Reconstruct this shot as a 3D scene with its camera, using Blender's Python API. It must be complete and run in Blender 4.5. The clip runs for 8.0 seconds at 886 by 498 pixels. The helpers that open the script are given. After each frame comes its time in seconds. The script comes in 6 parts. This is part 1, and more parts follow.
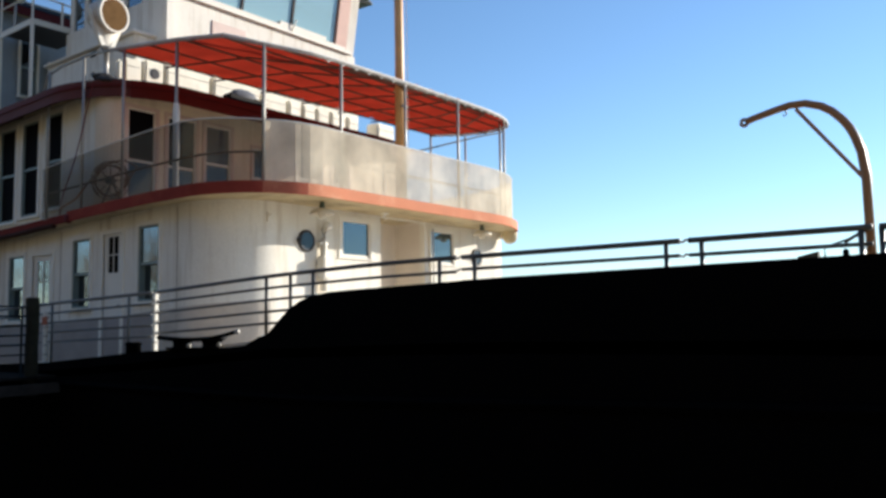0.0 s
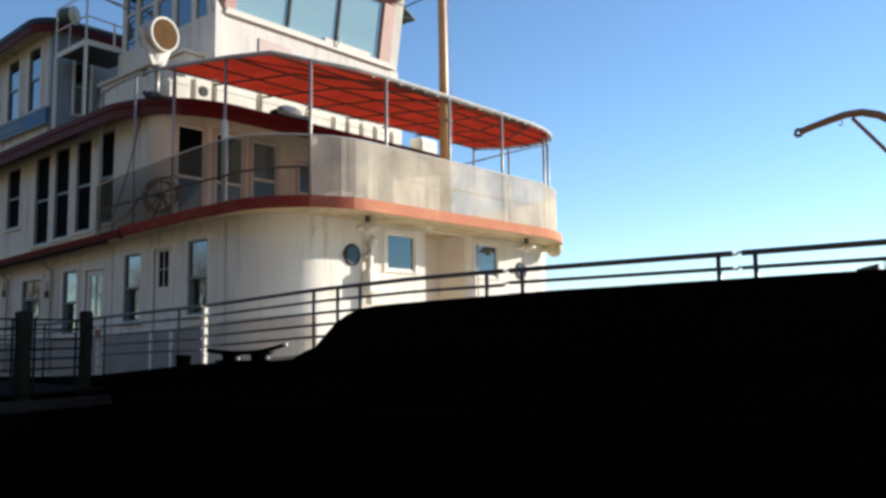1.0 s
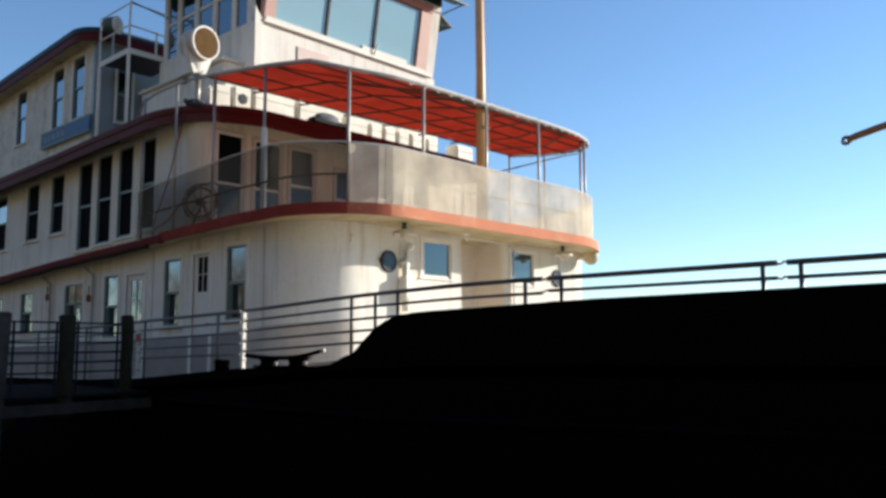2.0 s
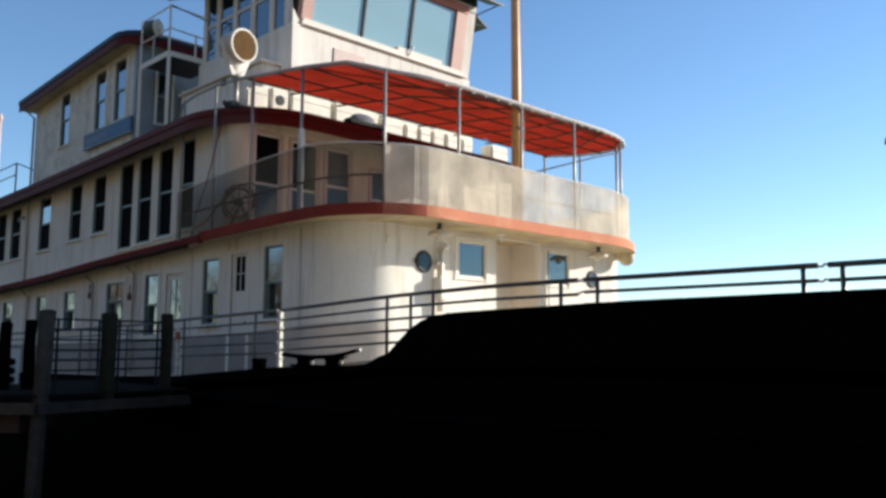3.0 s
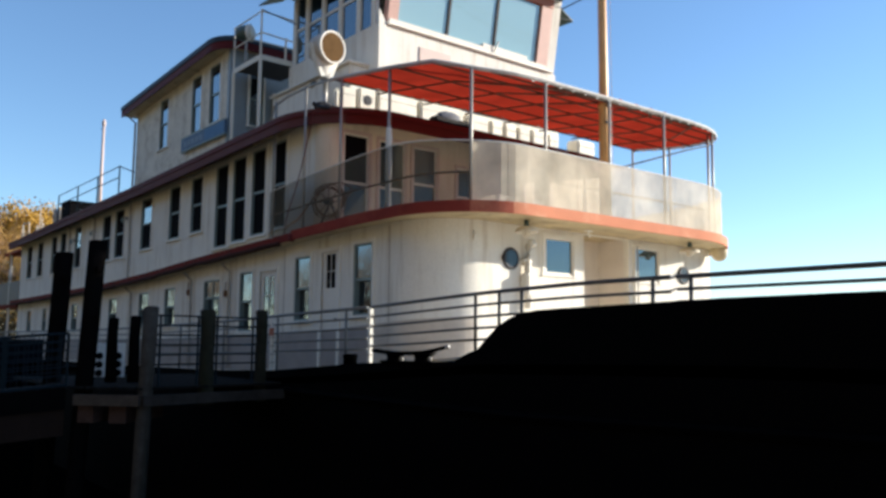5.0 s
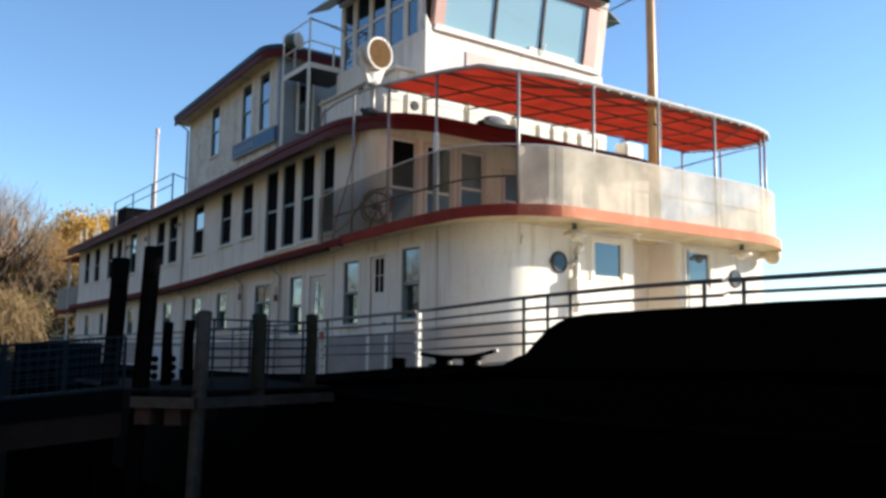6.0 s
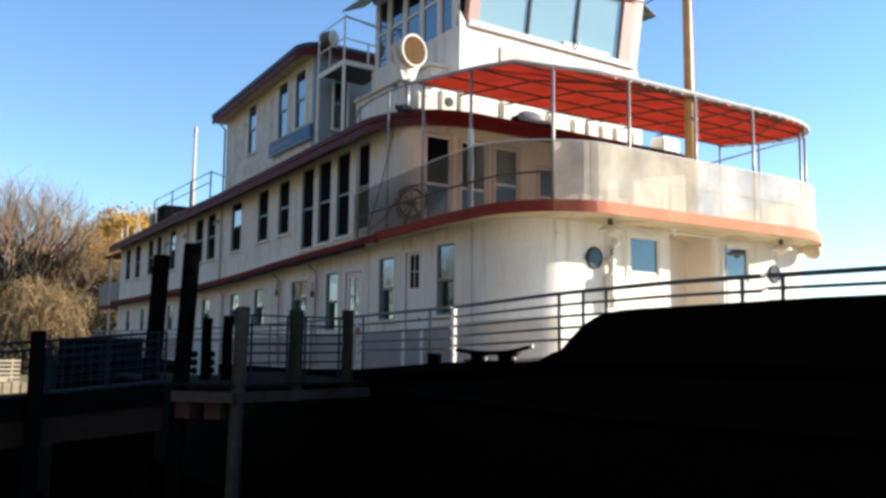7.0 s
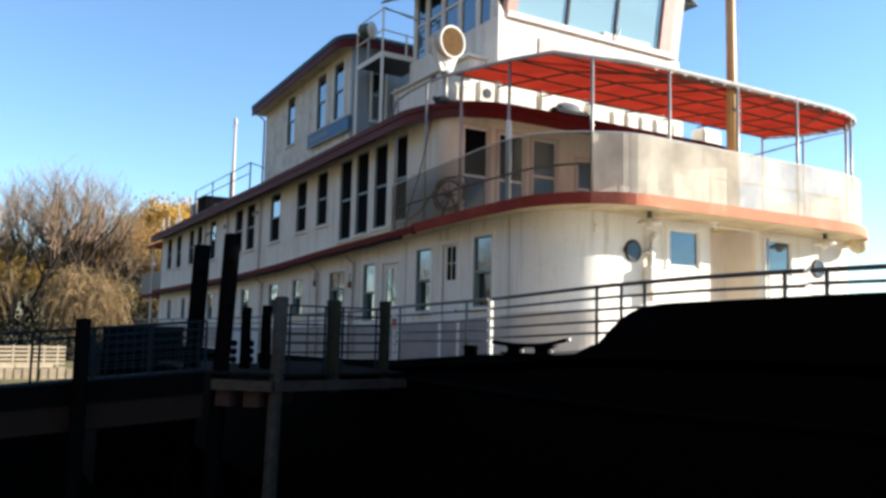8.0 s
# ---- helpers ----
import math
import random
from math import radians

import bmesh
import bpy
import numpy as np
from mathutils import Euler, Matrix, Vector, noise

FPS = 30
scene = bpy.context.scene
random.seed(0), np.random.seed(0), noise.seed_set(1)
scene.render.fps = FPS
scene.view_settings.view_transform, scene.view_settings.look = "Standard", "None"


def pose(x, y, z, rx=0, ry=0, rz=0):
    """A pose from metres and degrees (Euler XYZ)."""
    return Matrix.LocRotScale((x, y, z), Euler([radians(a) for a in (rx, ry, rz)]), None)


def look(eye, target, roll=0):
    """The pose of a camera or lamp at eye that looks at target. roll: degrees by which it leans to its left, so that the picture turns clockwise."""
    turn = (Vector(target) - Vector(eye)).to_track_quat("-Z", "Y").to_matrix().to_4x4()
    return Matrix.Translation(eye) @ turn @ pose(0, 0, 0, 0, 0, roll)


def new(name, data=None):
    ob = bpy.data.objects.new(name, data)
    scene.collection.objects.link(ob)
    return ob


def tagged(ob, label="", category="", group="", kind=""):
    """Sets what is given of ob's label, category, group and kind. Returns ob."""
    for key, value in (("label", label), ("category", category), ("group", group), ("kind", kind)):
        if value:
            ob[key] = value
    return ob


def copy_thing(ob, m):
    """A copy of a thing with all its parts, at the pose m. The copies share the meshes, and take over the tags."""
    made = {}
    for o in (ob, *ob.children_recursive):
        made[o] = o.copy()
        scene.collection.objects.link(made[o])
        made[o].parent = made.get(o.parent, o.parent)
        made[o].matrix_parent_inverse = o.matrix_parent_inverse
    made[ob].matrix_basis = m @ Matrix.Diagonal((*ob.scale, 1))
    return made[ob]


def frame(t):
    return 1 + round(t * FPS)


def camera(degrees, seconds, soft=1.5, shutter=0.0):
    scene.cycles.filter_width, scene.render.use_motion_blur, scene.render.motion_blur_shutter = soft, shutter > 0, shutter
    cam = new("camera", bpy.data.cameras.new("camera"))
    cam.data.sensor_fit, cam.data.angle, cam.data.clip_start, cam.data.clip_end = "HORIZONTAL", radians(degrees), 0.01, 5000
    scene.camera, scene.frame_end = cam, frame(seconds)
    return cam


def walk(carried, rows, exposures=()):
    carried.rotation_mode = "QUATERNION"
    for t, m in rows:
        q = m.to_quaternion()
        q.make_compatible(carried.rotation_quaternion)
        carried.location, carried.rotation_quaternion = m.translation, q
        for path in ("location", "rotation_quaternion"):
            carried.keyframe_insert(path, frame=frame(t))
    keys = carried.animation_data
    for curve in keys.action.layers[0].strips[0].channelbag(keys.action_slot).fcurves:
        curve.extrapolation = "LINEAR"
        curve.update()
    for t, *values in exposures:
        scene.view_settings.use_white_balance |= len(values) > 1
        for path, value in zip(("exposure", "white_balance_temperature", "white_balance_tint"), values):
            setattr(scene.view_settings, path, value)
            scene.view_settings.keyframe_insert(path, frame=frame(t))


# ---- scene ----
cam = camera(56.8, 8.0, soft=3.0)
PATH = [
    (0, 0.000, 0.000, 3.300, 95.12, 0.89, 37.71),
    (0.5, -0.039, -0.014, 3.302, 95.55, 0.91, 39.30),
    (1, -0.068, -0.047, 3.302, 96.10, 0.81, 40.58),
    (1.5, -0.097, -0.074, 3.301, 96.52, 0.63, 41.57),
    (2, -0.127, -0.100, 3.308, 96.60, 0.22, 42.81),
    (3.5, -0.113, -0.170, 3.319, 96.72, -0.34, 46.51),
    (4, -0.126, -0.194, 3.324, 96.81, -0.45, 48.10),
    (4.5, -0.133, -0.201, 3.333, 96.36, -0.52, 49.43),
    (6, -0.112, -0.253, 3.331, 96.52, -0.60, 54.31),
    (6.5, -0.097, -0.271, 3.333, 96.25, -0.72, 55.46),
    (7, -0.078, -0.286, 3.331, 96.20, -0.68, 56.73),
    (7.5, -0.082, -0.298, 3.333, 96.00, -0.94, 57.75),
    (8, -0.080, -0.299, 3.335, 95.57, -1.32, 59.23),
]
walk(cam, [(r[0], pose(*r[1:])) for r in PATH], [(t, stops, 6250, 10) for t, stops in ((0, 0.72), (2, 0.68), (4, 0.73), (6, 1.05), (8, 1.28))])

# ---- light ----
SUN_FROM_BOW, SUN_UP = 65.5, 16.5
world = bpy.data.worlds.new("sky")
scene.world = world
world.use_nodes = True
wn = world.node_tree.nodes
sky = wn.new("ShaderNodeTexSky")
sky.sky_type = "NISHITA"
sky.sun_disc = False
sky.sun_elevation = radians(SUN_UP)
sky.sun_rotation = radians(90 - SUN_FROM_BOW)
sky.air_density, sky.dust_density, sky.ozone_density = 1.0, 0.0, 3.6
wn["Background"].inputs["Strength"].default_value = 0.121
world.node_tree.links.new(sky.outputs["Color"], wn["Background"].inputs["Color"])
sun = new("sun", bpy.data.lights.new("sun", "SUN"))
sun.data.energy, sun.data.angle, sun.data.color = 5.0, radians(0.6), (1.0, 0.9, 0.76)
sa, se = radians(SUN_FROM_BOW), radians(SUN_UP)
sun.matrix_world = look((0, 0, 40), (-math.cos(sa) * math.cos(se), -math.sin(sa) * math.cos(se), 40 - math.sin(se)))


# ---- materials ----
def material(name, color, rough=0.6, metal=0.0, spec=0.5, var=0.12, scale=3.0, grain=40.0, bump=0.15, stain=None, stain_amt=0.0, streak=False, island=0.0):
    """Painted or weathered surface: two scales of noise on colour, fine bump, optional stains (streaks run down)."""
    m = bpy.data.materials.new(name)
    m.use_nodes = True
    nt = m.node_tree
    n, l = nt.nodes, nt.links
    b = n["Principled BSDF"]
    b.inputs["Roughness"].default_value, b.inputs["Metallic"].default_value = rough, metal
    b.inputs["Specular IOR Level"].default_value = spec
    geo = n.new("ShaderNodeNewGeometry")
    n1, n2 = n.new("ShaderNodeTexNoise"), n.new("ShaderNodeTexNoise")
    n1.inputs["Scale"].default_value, n1.inputs["Detail"].default_value = scale, 5
    n2.inputs["Scale"].default_value, n2.inputs["Detail"].default_value = grain, 3
    for x in (n1, n2):
        l.new(geo.outputs["Position"], x.inputs["Vector"])
    add = n.new("ShaderNodeMath")
    add.operation = "ADD"
    l.new(n1.outputs["Fac"], add.inputs[0])
    l.new(n2.outputs["Fac"], add.inputs[1])
    mr = n.new("ShaderNodeMapRange")
    mr.inputs["From Min"].default_value, mr.inputs["From Max"].default_value = 0.6, 1.4
    mr.inputs["To Min"].default_value, mr.inputs["To Max"].default_value = 1 - var, 1 + var * 0.6
    l.new(add.outputs[0], mr.inputs["Value"])
    mul = n.new("ShaderNodeVectorMath")
    mul.operation = "SCALE"
    mul.inputs[0].default_value = color
    l.new(mr.outputs[0], mul.inputs["Scale"])
    out = mul.outputs[0]
    if island:
        oi = n.new("ShaderNodeObjectInfo")
        mr2 = n.new("ShaderNodeMapRange")
        mr2.inputs["To Min"].default_value, mr2.inputs["To Max"].default_value = 1 - island, 1 + island
        l.new(oi.outputs["Random"], mr2.inputs["Value"])
        mul2 = n.new("ShaderNodeVectorMath")
        mul2.operation = "SCALE"
        l.new(out, mul2.inputs[0])
        l.new(mr2.outputs[0], mul2.inputs["Scale"])
        out = mul2.outputs[0]
    if stain:
        n3 = n.new("ShaderNodeTexNoise")
        n3.inputs["Scale"].default_value, n3.inputs["Detail"].default_value, n3.inputs["Roughness"].default_value = 1.0, 6, 0.65
        mp = n.new("ShaderNodeMapping")
        mp.inputs["Scale"].default_value = (4.0, 4.0, 0.35) if streak else (1.6, 1.6, 1.6)
        l.new(geo.outputs["Position"], mp.inputs["Vector"])
        l.new(mp.outputs[0], n3.inputs["Vector"])
        mr3 = n.new("ShaderNodeMapRange")
        mr3.inputs["From Min"].default_value, mr3.inputs["From Max"].default_value, mr3.inputs["To Max"].default_value = 0.5, 0.75, stain_amt
        l.new(n3.outputs["Fac"], mr3.inputs["Value"])
        mx = n.new("ShaderNodeMix")
        mx.data_type = "RGBA"
        l.new(mr3.outputs[0], mx.inputs["Factor"])
        l.new(out, mx.inputs["A"])
        mx.inputs["B"].default_value = (*stain, 1)
        out = mx.outputs["Result"]
    l.new(out, b.inputs["Base Color"])
    if bump:
        bp = n.new("ShaderNodeBump")
        bp.inputs["Strength"].default_value, bp.inputs["Distance"].default_value = bump, 0.01
        l.new(add.outputs[0], bp.inputs["Height"])
        l.new(bp.outputs[0], b.inputs["Normal"])
    return m


def pane_material(name, color, rough=0.03, spec=1.0, wave=0.1, coat=1.0, metal=0.0):
    """Old window glass: both faces of the pane mirror the surroundings, over a dim interior; the glass is slightly wavy."""
    m = bpy.data.materials.new(name)
    m.use_nodes = True
    n, l = m.node_tree.nodes, m.node_tree.links
    b = n["Principled BSDF"]
    b.inputs["Base Color"].default_value = (*color, 1)
    b.inputs["Roughness"].default_value = rough
    b.inputs["Metallic"].default_value = metal
    # Bluish tints push the mirrored sky further to blue.
    b.inputs["Specular IOR Level"].default_value, b.inputs["Specular Tint"].default_value = spec, (0.72, 0.88, 1.0, 1)
    b.inputs["Coat Tint"].default_value = (0.9, 0.96, 1.0, 1)
    b.inputs["Coat Weight"].default_value, b.inputs["Coat Roughness"].default_value = coat, rough
    geo, nz, bp = n.new("ShaderNodeNewGeometry"), n.new("ShaderNodeTexNoise"), n.new("ShaderNodeBump")
    nz.inputs["Scale"].default_value = 1.7
    l.new(geo.outputs["Position"], nz.inputs["Vector"])
    l.new(nz.outputs["Fac"], bp.inputs["Height"])
    bp.inputs["Strength"].default_value, bp.inputs["Distance"].default_value = wave, 0.02
    l.new(bp.outputs[0], b.inputs["Normal"])
    l.new(bp.outputs[0], b.inputs["Coat Normal"])
    return m


def cloth_material(name, color, through_amt, see=0.0, blotch=0.2):
    """Woven cloth: diffuse and translucent light, with an open share of the weave."""
    m = bpy.data.materials.new(name)
    m.use_nodes = True
    n, l = m.node_tree.nodes, m.node_tree.links
    n.remove(n["Principled BSDF"])
    out = n["Material Output"]
    geo, nz = n.new("ShaderNodeNewGeometry"), n.new("ShaderNodeTexNoise")
    nz.inputs["Scale"].default_value, nz.inputs["Detail"].default_value = 1.3, 6
    l.new(geo.outputs["Position"], nz.inputs["Vector"])
    mr = n.new("ShaderNodeMapRange")
    mr.inputs["From Min"].default_value, mr.inputs["From Max"].default_value = 0.3, 0.7
    mr.inputs["To Min"].default_value, mr.inputs["To Max"].default_value = 1 - blotch, 1 + blotch * 0.6
    l.new(nz.outputs["Fac"], mr.inputs["Value"])
    sc = n.new("ShaderNodeVectorMath")
    sc.operation = "SCALE"
    sc.inputs[0].default_value = color
    l.new(mr.outputs[0], sc.inputs["Scale"])
    d, t, mx = n.new("ShaderNodeBsdfDiffuse"), n.new("ShaderNodeBsdfTranslucent"), n.new("ShaderNodeMixShader")
    l.new(sc.outputs[0], d.inputs["Color"])
    l.new(sc.outputs[0], t.inputs["Color"])
    mx.inputs["Fac"].default_value = through_amt
    l.new(d.outputs[0], mx.inputs[1])
    l.new(t.outputs[0], mx.inputs[2])
    last = mx.outputs[0]
    if see:
        tr, mx2 = n.new("ShaderNodeBsdfTransparent"), n.new("ShaderNodeMixShader")
        mx2.inputs["Fac"].default_value = see
        l.new(last, mx2.inputs[1])
        l.new(tr.outputs[0], mx2.inputs[2])
        last = mx2.outputs[0]
    l.new(last, out.inputs["Surface"])
    return m


WHITE = material("white_paint", (0.8, 0.77, 0.69), 0.85, spec=0.2, var=0.12, scale=1.5, grain=25, bump=0.1, stain=(0.36, 0.27, 0.16), stain_amt=0.55, streak=True)
WHITE2 = material("white_trim_paint", (0.8, 0.77, 0.69), 0.7, spec=0.3, var=0.06, bump=0.08)
# White wall paint warmed for light reflected under the red awning.
WARMW = material("bounce_warmed_white_paint", (0.8, 0.7, 0.55), 0.85, spec=0.2, var=0.12, scale=1.5, grain=25, bump=0.1, stain=(0.36, 0.27, 0.16), stain_amt=0.5, streak=True)
BEIGE = material("beige_recess_paint", (0.72, 0.65, 0.56), 0.6, var=0.1)
PALEGREY = material("pale_grey_paint", (0.58, 0.52, 0.44), 0.6, var=0.2, scale=2, stain=(0.2, 0.17, 0.15), stain_amt=0.4)
LOWSHADE = material("grey_lower_shade_paint", (0.32, 0.285, 0.268), 0.6, var=0.2, scale=2, stain=(0.2, 0.17, 0.15), stain_amt=0.4)
RUSTY = material("rusty_steel", (0.2, 0.1, 0.055), 0.85, spec=0.1, var=0.5, scale=6, stain=(0.4, 0.34, 0.26), stain_amt=0.7)
SEAM = material("dirty_seam", (0.34, 0.29, 0.22), 0.8, var=0.3)
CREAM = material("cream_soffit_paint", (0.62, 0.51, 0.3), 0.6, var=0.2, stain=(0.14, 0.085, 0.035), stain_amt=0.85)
RED = material("oxide_red_paint", (0.17, 0.022, 0.016), 0.8, spec=0.1, var=0.25, scale=2, stain=(0.05, 0.025, 0.02), stain_amt=0.8)
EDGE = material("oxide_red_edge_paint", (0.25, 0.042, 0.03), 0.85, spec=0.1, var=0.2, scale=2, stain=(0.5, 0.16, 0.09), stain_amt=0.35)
HALFSUNRED = material("half_sunlit_red_paint", (0.4, 0.115, 0.072), 0.85, spec=0.1, var=0.2, scale=2, stain=(0.58, 0.24, 0.14), stain_amt=0.6)
SUNRED = material("sunlit_faded_red_paint", (0.6, 0.24, 0.14), 0.85, spec=0.1, var=0.15, scale=2, stain=(0.74, 0.44, 0.29), stain_amt=0.7)
MAUVE = material("faded_mauve_board", (0.12, 0.038, 0.038), 0.7, spec=0.2, var=0.2, scale=2)
MAROON = material("maroon_roof_paint", (0.11, 0.013, 0.015), 0.65, spec=0.2, var=0.2, scale=2)
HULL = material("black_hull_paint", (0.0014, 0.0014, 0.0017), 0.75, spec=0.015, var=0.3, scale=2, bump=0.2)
# Unseen deck made pale to bounce sun up the house front.
DECKM = material("bounce_deck_paint", (0.7, 0.6, 0.47), 0.7, var=0.25)
ROOFM = material("roof_felt", (0.22, 0.2, 0.18), 0.85, var=0.25)
RAILM = material("dark_bronze_rail_paint", (0.05, 0.049, 0.043), 0.4, var=0.2)
RAILG = material("grey_rail_paint", (0.13, 0.135, 0.13), 0.5, var=0.2)
RAILB = material("blue_grey_rail_paint", (0.011, 0.02, 0.026), 0.65, spec=0.1, var=0.2)
STEEL = material("galvanised_pipe", (0.37, 0.35, 0.32), 0.42, 0.35, var=0.2)
BUFF = material("buff_mast_paint", (0.72, 0.4, 0.15), 0.45, var=0.2, scale=4, stain=(0.3, 0.14, 0.05), stain_amt=0.4)
DAVIT = material("tan_davit_paint", (0.3, 0.15, 0.07), 0.4, var=0.2)
PALEP = material("pale_pink_paint", (0.62, 0.48, 0.42), 0.6, var=0.15)
SALMON = material("salmon_trim_paint", (0.52, 0.2, 0.12), 0.6, var=0.15)
PINK = material("faded_pink_paint", (0.55, 0.33, 0.27), 0.6, var=0.15)
TEXW = material("weathered_cabin_paint", (0.74, 0.71, 0.62), 0.85, spec=0.2, var=0.25, scale=2.5, grain=18, bump=0.2, stain=(0.3, 0.26, 0.2), stain_amt=0.75)
# Front wall coloured blue grey for the shade it stands in.
SHADEW = material("blue_shaded_wall_paint", (0.3, 0.36, 0.41), 0.55, var=0.12, stain=(0.2, 0.18, 0.16), stain_amt=0.3, streak=True)
EAVECAP = material("slate_blue_eave_paint", (0.035, 0.06, 0.085), 0.6, spec=0.2, var=0.3)
GREEN = material("green_visor_paint", (0.025, 0.06, 0.05), 0.5, var=0.2)
BLUEP = material("bright_blue_panel", (0.04, 0.14, 0.3), 0.6, var=0.3, scale=5)
BLUEG = material("faded_letter_paint", (0.16, 0.22, 0.3), 0.6, var=0.3, scale=8)
BLUEB = material("faded_blue_board", (0.07, 0.13, 0.23), 0.6, var=0.3, scale=5)
FRAME = material("grey_green_window_paint", (0.2, 0.26, 0.25), 0.5, var=0.1)
GLASS = pane_material("window_glass", (0.006, 0.009, 0.012))
# Pale base colour stands in for sky and interior light on these panes.
GLASSSKY = pane_material("sky_pale_glass", (0.3, 0.42, 0.43), 0.03, 1.0, coat=1.0, wave=0.03)
GLASSP = pane_material("dark_port_glass", (0.01, 0.018, 0.03), 0.2, 0.5, coat=0.0)
GLASSF = pane_material("front_window_glass", (0.02, 0.045, 0.06), 0.04)
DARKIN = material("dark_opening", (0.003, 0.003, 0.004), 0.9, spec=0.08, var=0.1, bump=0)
WOOD = material("weathered_pile_wood", (0.056, 0.048, 0.04), 0.9, spec=0.1, var=0.6, scale=6, grain=60, bump=0.6, island=0.2, stain=(0.012, 0.014, 0.007), stain_amt=1.0, streak=True)
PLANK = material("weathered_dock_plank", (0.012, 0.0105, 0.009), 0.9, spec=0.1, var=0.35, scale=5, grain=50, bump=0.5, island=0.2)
WOODM = material("mossy_pile_wood", (0.03, 0.028, 0.019), 0.9, spec=0.1, var=0.6, scale=6, grain=60, bump=0.6, stain=(0.02, 0.026, 0.008), stain_amt=0.9, streak=True)
STUMP = material("reddish_old_timber", (0.075, 0.045, 0.036), 0.9, spec=0.1, var=0.5, scale=5, grain=40, bump=0.5)
BEAMW = material("grey_weathered_beam", (0.085, 0.066, 0.052), 0.9, spec=0.1, var=0.45, scale=4, grain=50, bump=0.5, stain=(0.03, 0.026, 0.02), stain_amt=0.7)
BEAMD = material("dark_weathered_beam", (0.045, 0.038, 0.032), 0.9, spec=0.1, var=0.45, scale=4, grain=50, bump=0.5, stain=(0.012, 0.01, 0.009), stain_amt=0.8)
TAR = material("tarred_pile_wood", (0.005, 0.0045, 0.0045), 0.9, spec=0.0, var=0.4, scale=6, bump=0.6)
GIRDER = material("brown_girder_paint", (0.022, 0.0125, 0.0085), 0.8, spec=0.1, var=0.3)
CANVAS = cloth_material("red_awning_cloth", (0.45, 0.038, 0.018), 0.56)
# Pipe colour darkened to brown for the shade under the cloth.
PIPESHADE = material("shade_brown_pipe", (0.14, 0.1, 0.075), 0.6, spec=0.2, var=0.3)
HEM = material("white_hem_rope", (0.75, 0.73, 0.68), 0.8)
# One mesh in two tones: duller on the shaded side, paler in sun.
MESHSHADE = cloth_material("shaded_windscreen_mesh", (0.135, 0.125, 0.095), 0.1, 0.45)
MESHLIT = cloth_material("sunlit_windscreen_mesh", (0.89, 0.81, 0.64), 0.42, 0.2, 0.3)
BOXM = material("white_plastic_box", (0.82, 0.76, 0.63), 0.6, spec=0.3, var=0.15, stain=(0.45, 0.34, 0.22), stain_amt=0.4)
RUBBER = material("black_case", (0.004, 0.004, 0.005), 0.6, spec=0.1, var=0.3)
TARPG = material("grey_tarpaulin", (0.14, 0.15, 0.17), 0.7, spec=0.2, var=0.3)
TARP = material("dark_tarpaulin", (0.03, 0.032, 0.036), 0.6, var=0.3)
LAMPM = material("lamp_enamel", (0.06, 0.1, 0.09), 0.35)
LENS = material("amber_lens", (0.13, 0.078, 0.037), 0.9, spec=0.0, var=0.25, scale=6)
BULB = material("opal_globe", (0.68, 0.62, 0.5), 0.5, spec=0.2, bump=0)
BRASS = material("porthole_rim", (0.045, 0.045, 0.048), 0.6, 0.0, spec=0.2)
REDTAG = material("orange_tag", (0.38, 0.09, 0.04), 0.6)
GRASS = material("lawn_grass", (0.19, 0.165, 0.05), 0.9, var=0.4, scale=0.6, grain=14, bump=0.8)
FENCE = material("pale_board_fence", (0.56, 0.46, 0.32), 0.8, var=0.25, scale=3, grain=30, island=0.15)
STONE = material("tan_stone", (0.36, 0.29, 0.2), 0.9, var=0.35, scale=3, bump=0.6, island=0.2)
BOUNCEGROUND = material("pale_bounce_ground", (0.42, 0.37, 0.3), 0.95, var=0.25, scale=1.2, grain=30, bump=0.8)
HILLBROWN = material("unseen_hill_brown", (0.105, 0.078, 0.034), 0.9, var=0.4, scale=0.5, grain=10, bump=0.6)
BARK = material("grey_brown_bark", (0.25, 0.168, 0.105), 0.9, var=0.3, bump=0.3)
SCRUB = material("dry_tan_stems", (0.3, 0.2, 0.092), 0.9, var=0.4, bump=0)
BARKD = material("dark_bark", (0.03, 0.02, 0.013), 0.9, var=0.3, bump=0.3)
LEAFY = material("yellow_autumn_leaves", (0.5, 0.28, 0.03), 0.7, var=0.5, scale=0.5, grain=6, bump=0)
LEAFH = material("honey_gold_leaves", (0.42, 0.235, 0.05), 0.8, var=0.5, scale=0.5, grain=6, bump=0)
LEAFB = material("golden_brown_leaves", (0.33, 0.21, 0.042), 0.8, var=0.5, scale=0.5, grain=6, bump=0)
LEAFD = material("dry_brown_leaves", (0.22, 0.14, 0.055), 0.8, var=0.5, scale=0.5, grain=6, bump=0)
LEAFSHADE = material("shade_dark_olive_leaves", (0.03, 0.026, 0.01), 0.8, var=0.5, scale=0.5, grain=6, bump=0)
BRICK = material("far_red_brick", (0.42, 0.24, 0.17), 0.9, var=0.2)

WATER = bpy.data.materials.new("dark_river_water")
WATER.use_nodes = True
wb = WATER.node_tree.nodes["Principled BSDF"]
wb.inputs["Base Color"].default_value = (0.0015, 0.0016, 0.0015, 1)
wb.inputs["Roughness"].default_value = 0.35
wb.inputs["Specular IOR Level"].default_value = 0.0
wg, wz, wp = (WATER.node_tree.nodes.new("ShaderNode" + k) for k in ("NewGeometry", "TexNoise", "Bump"))
wz.inputs["Scale"].default_value, wz.inputs["Detail"].default_value = 2.2, 4
wp.inputs["Strength"].default_value, wp.inputs["Distance"].default_value = 0.25, 0.05
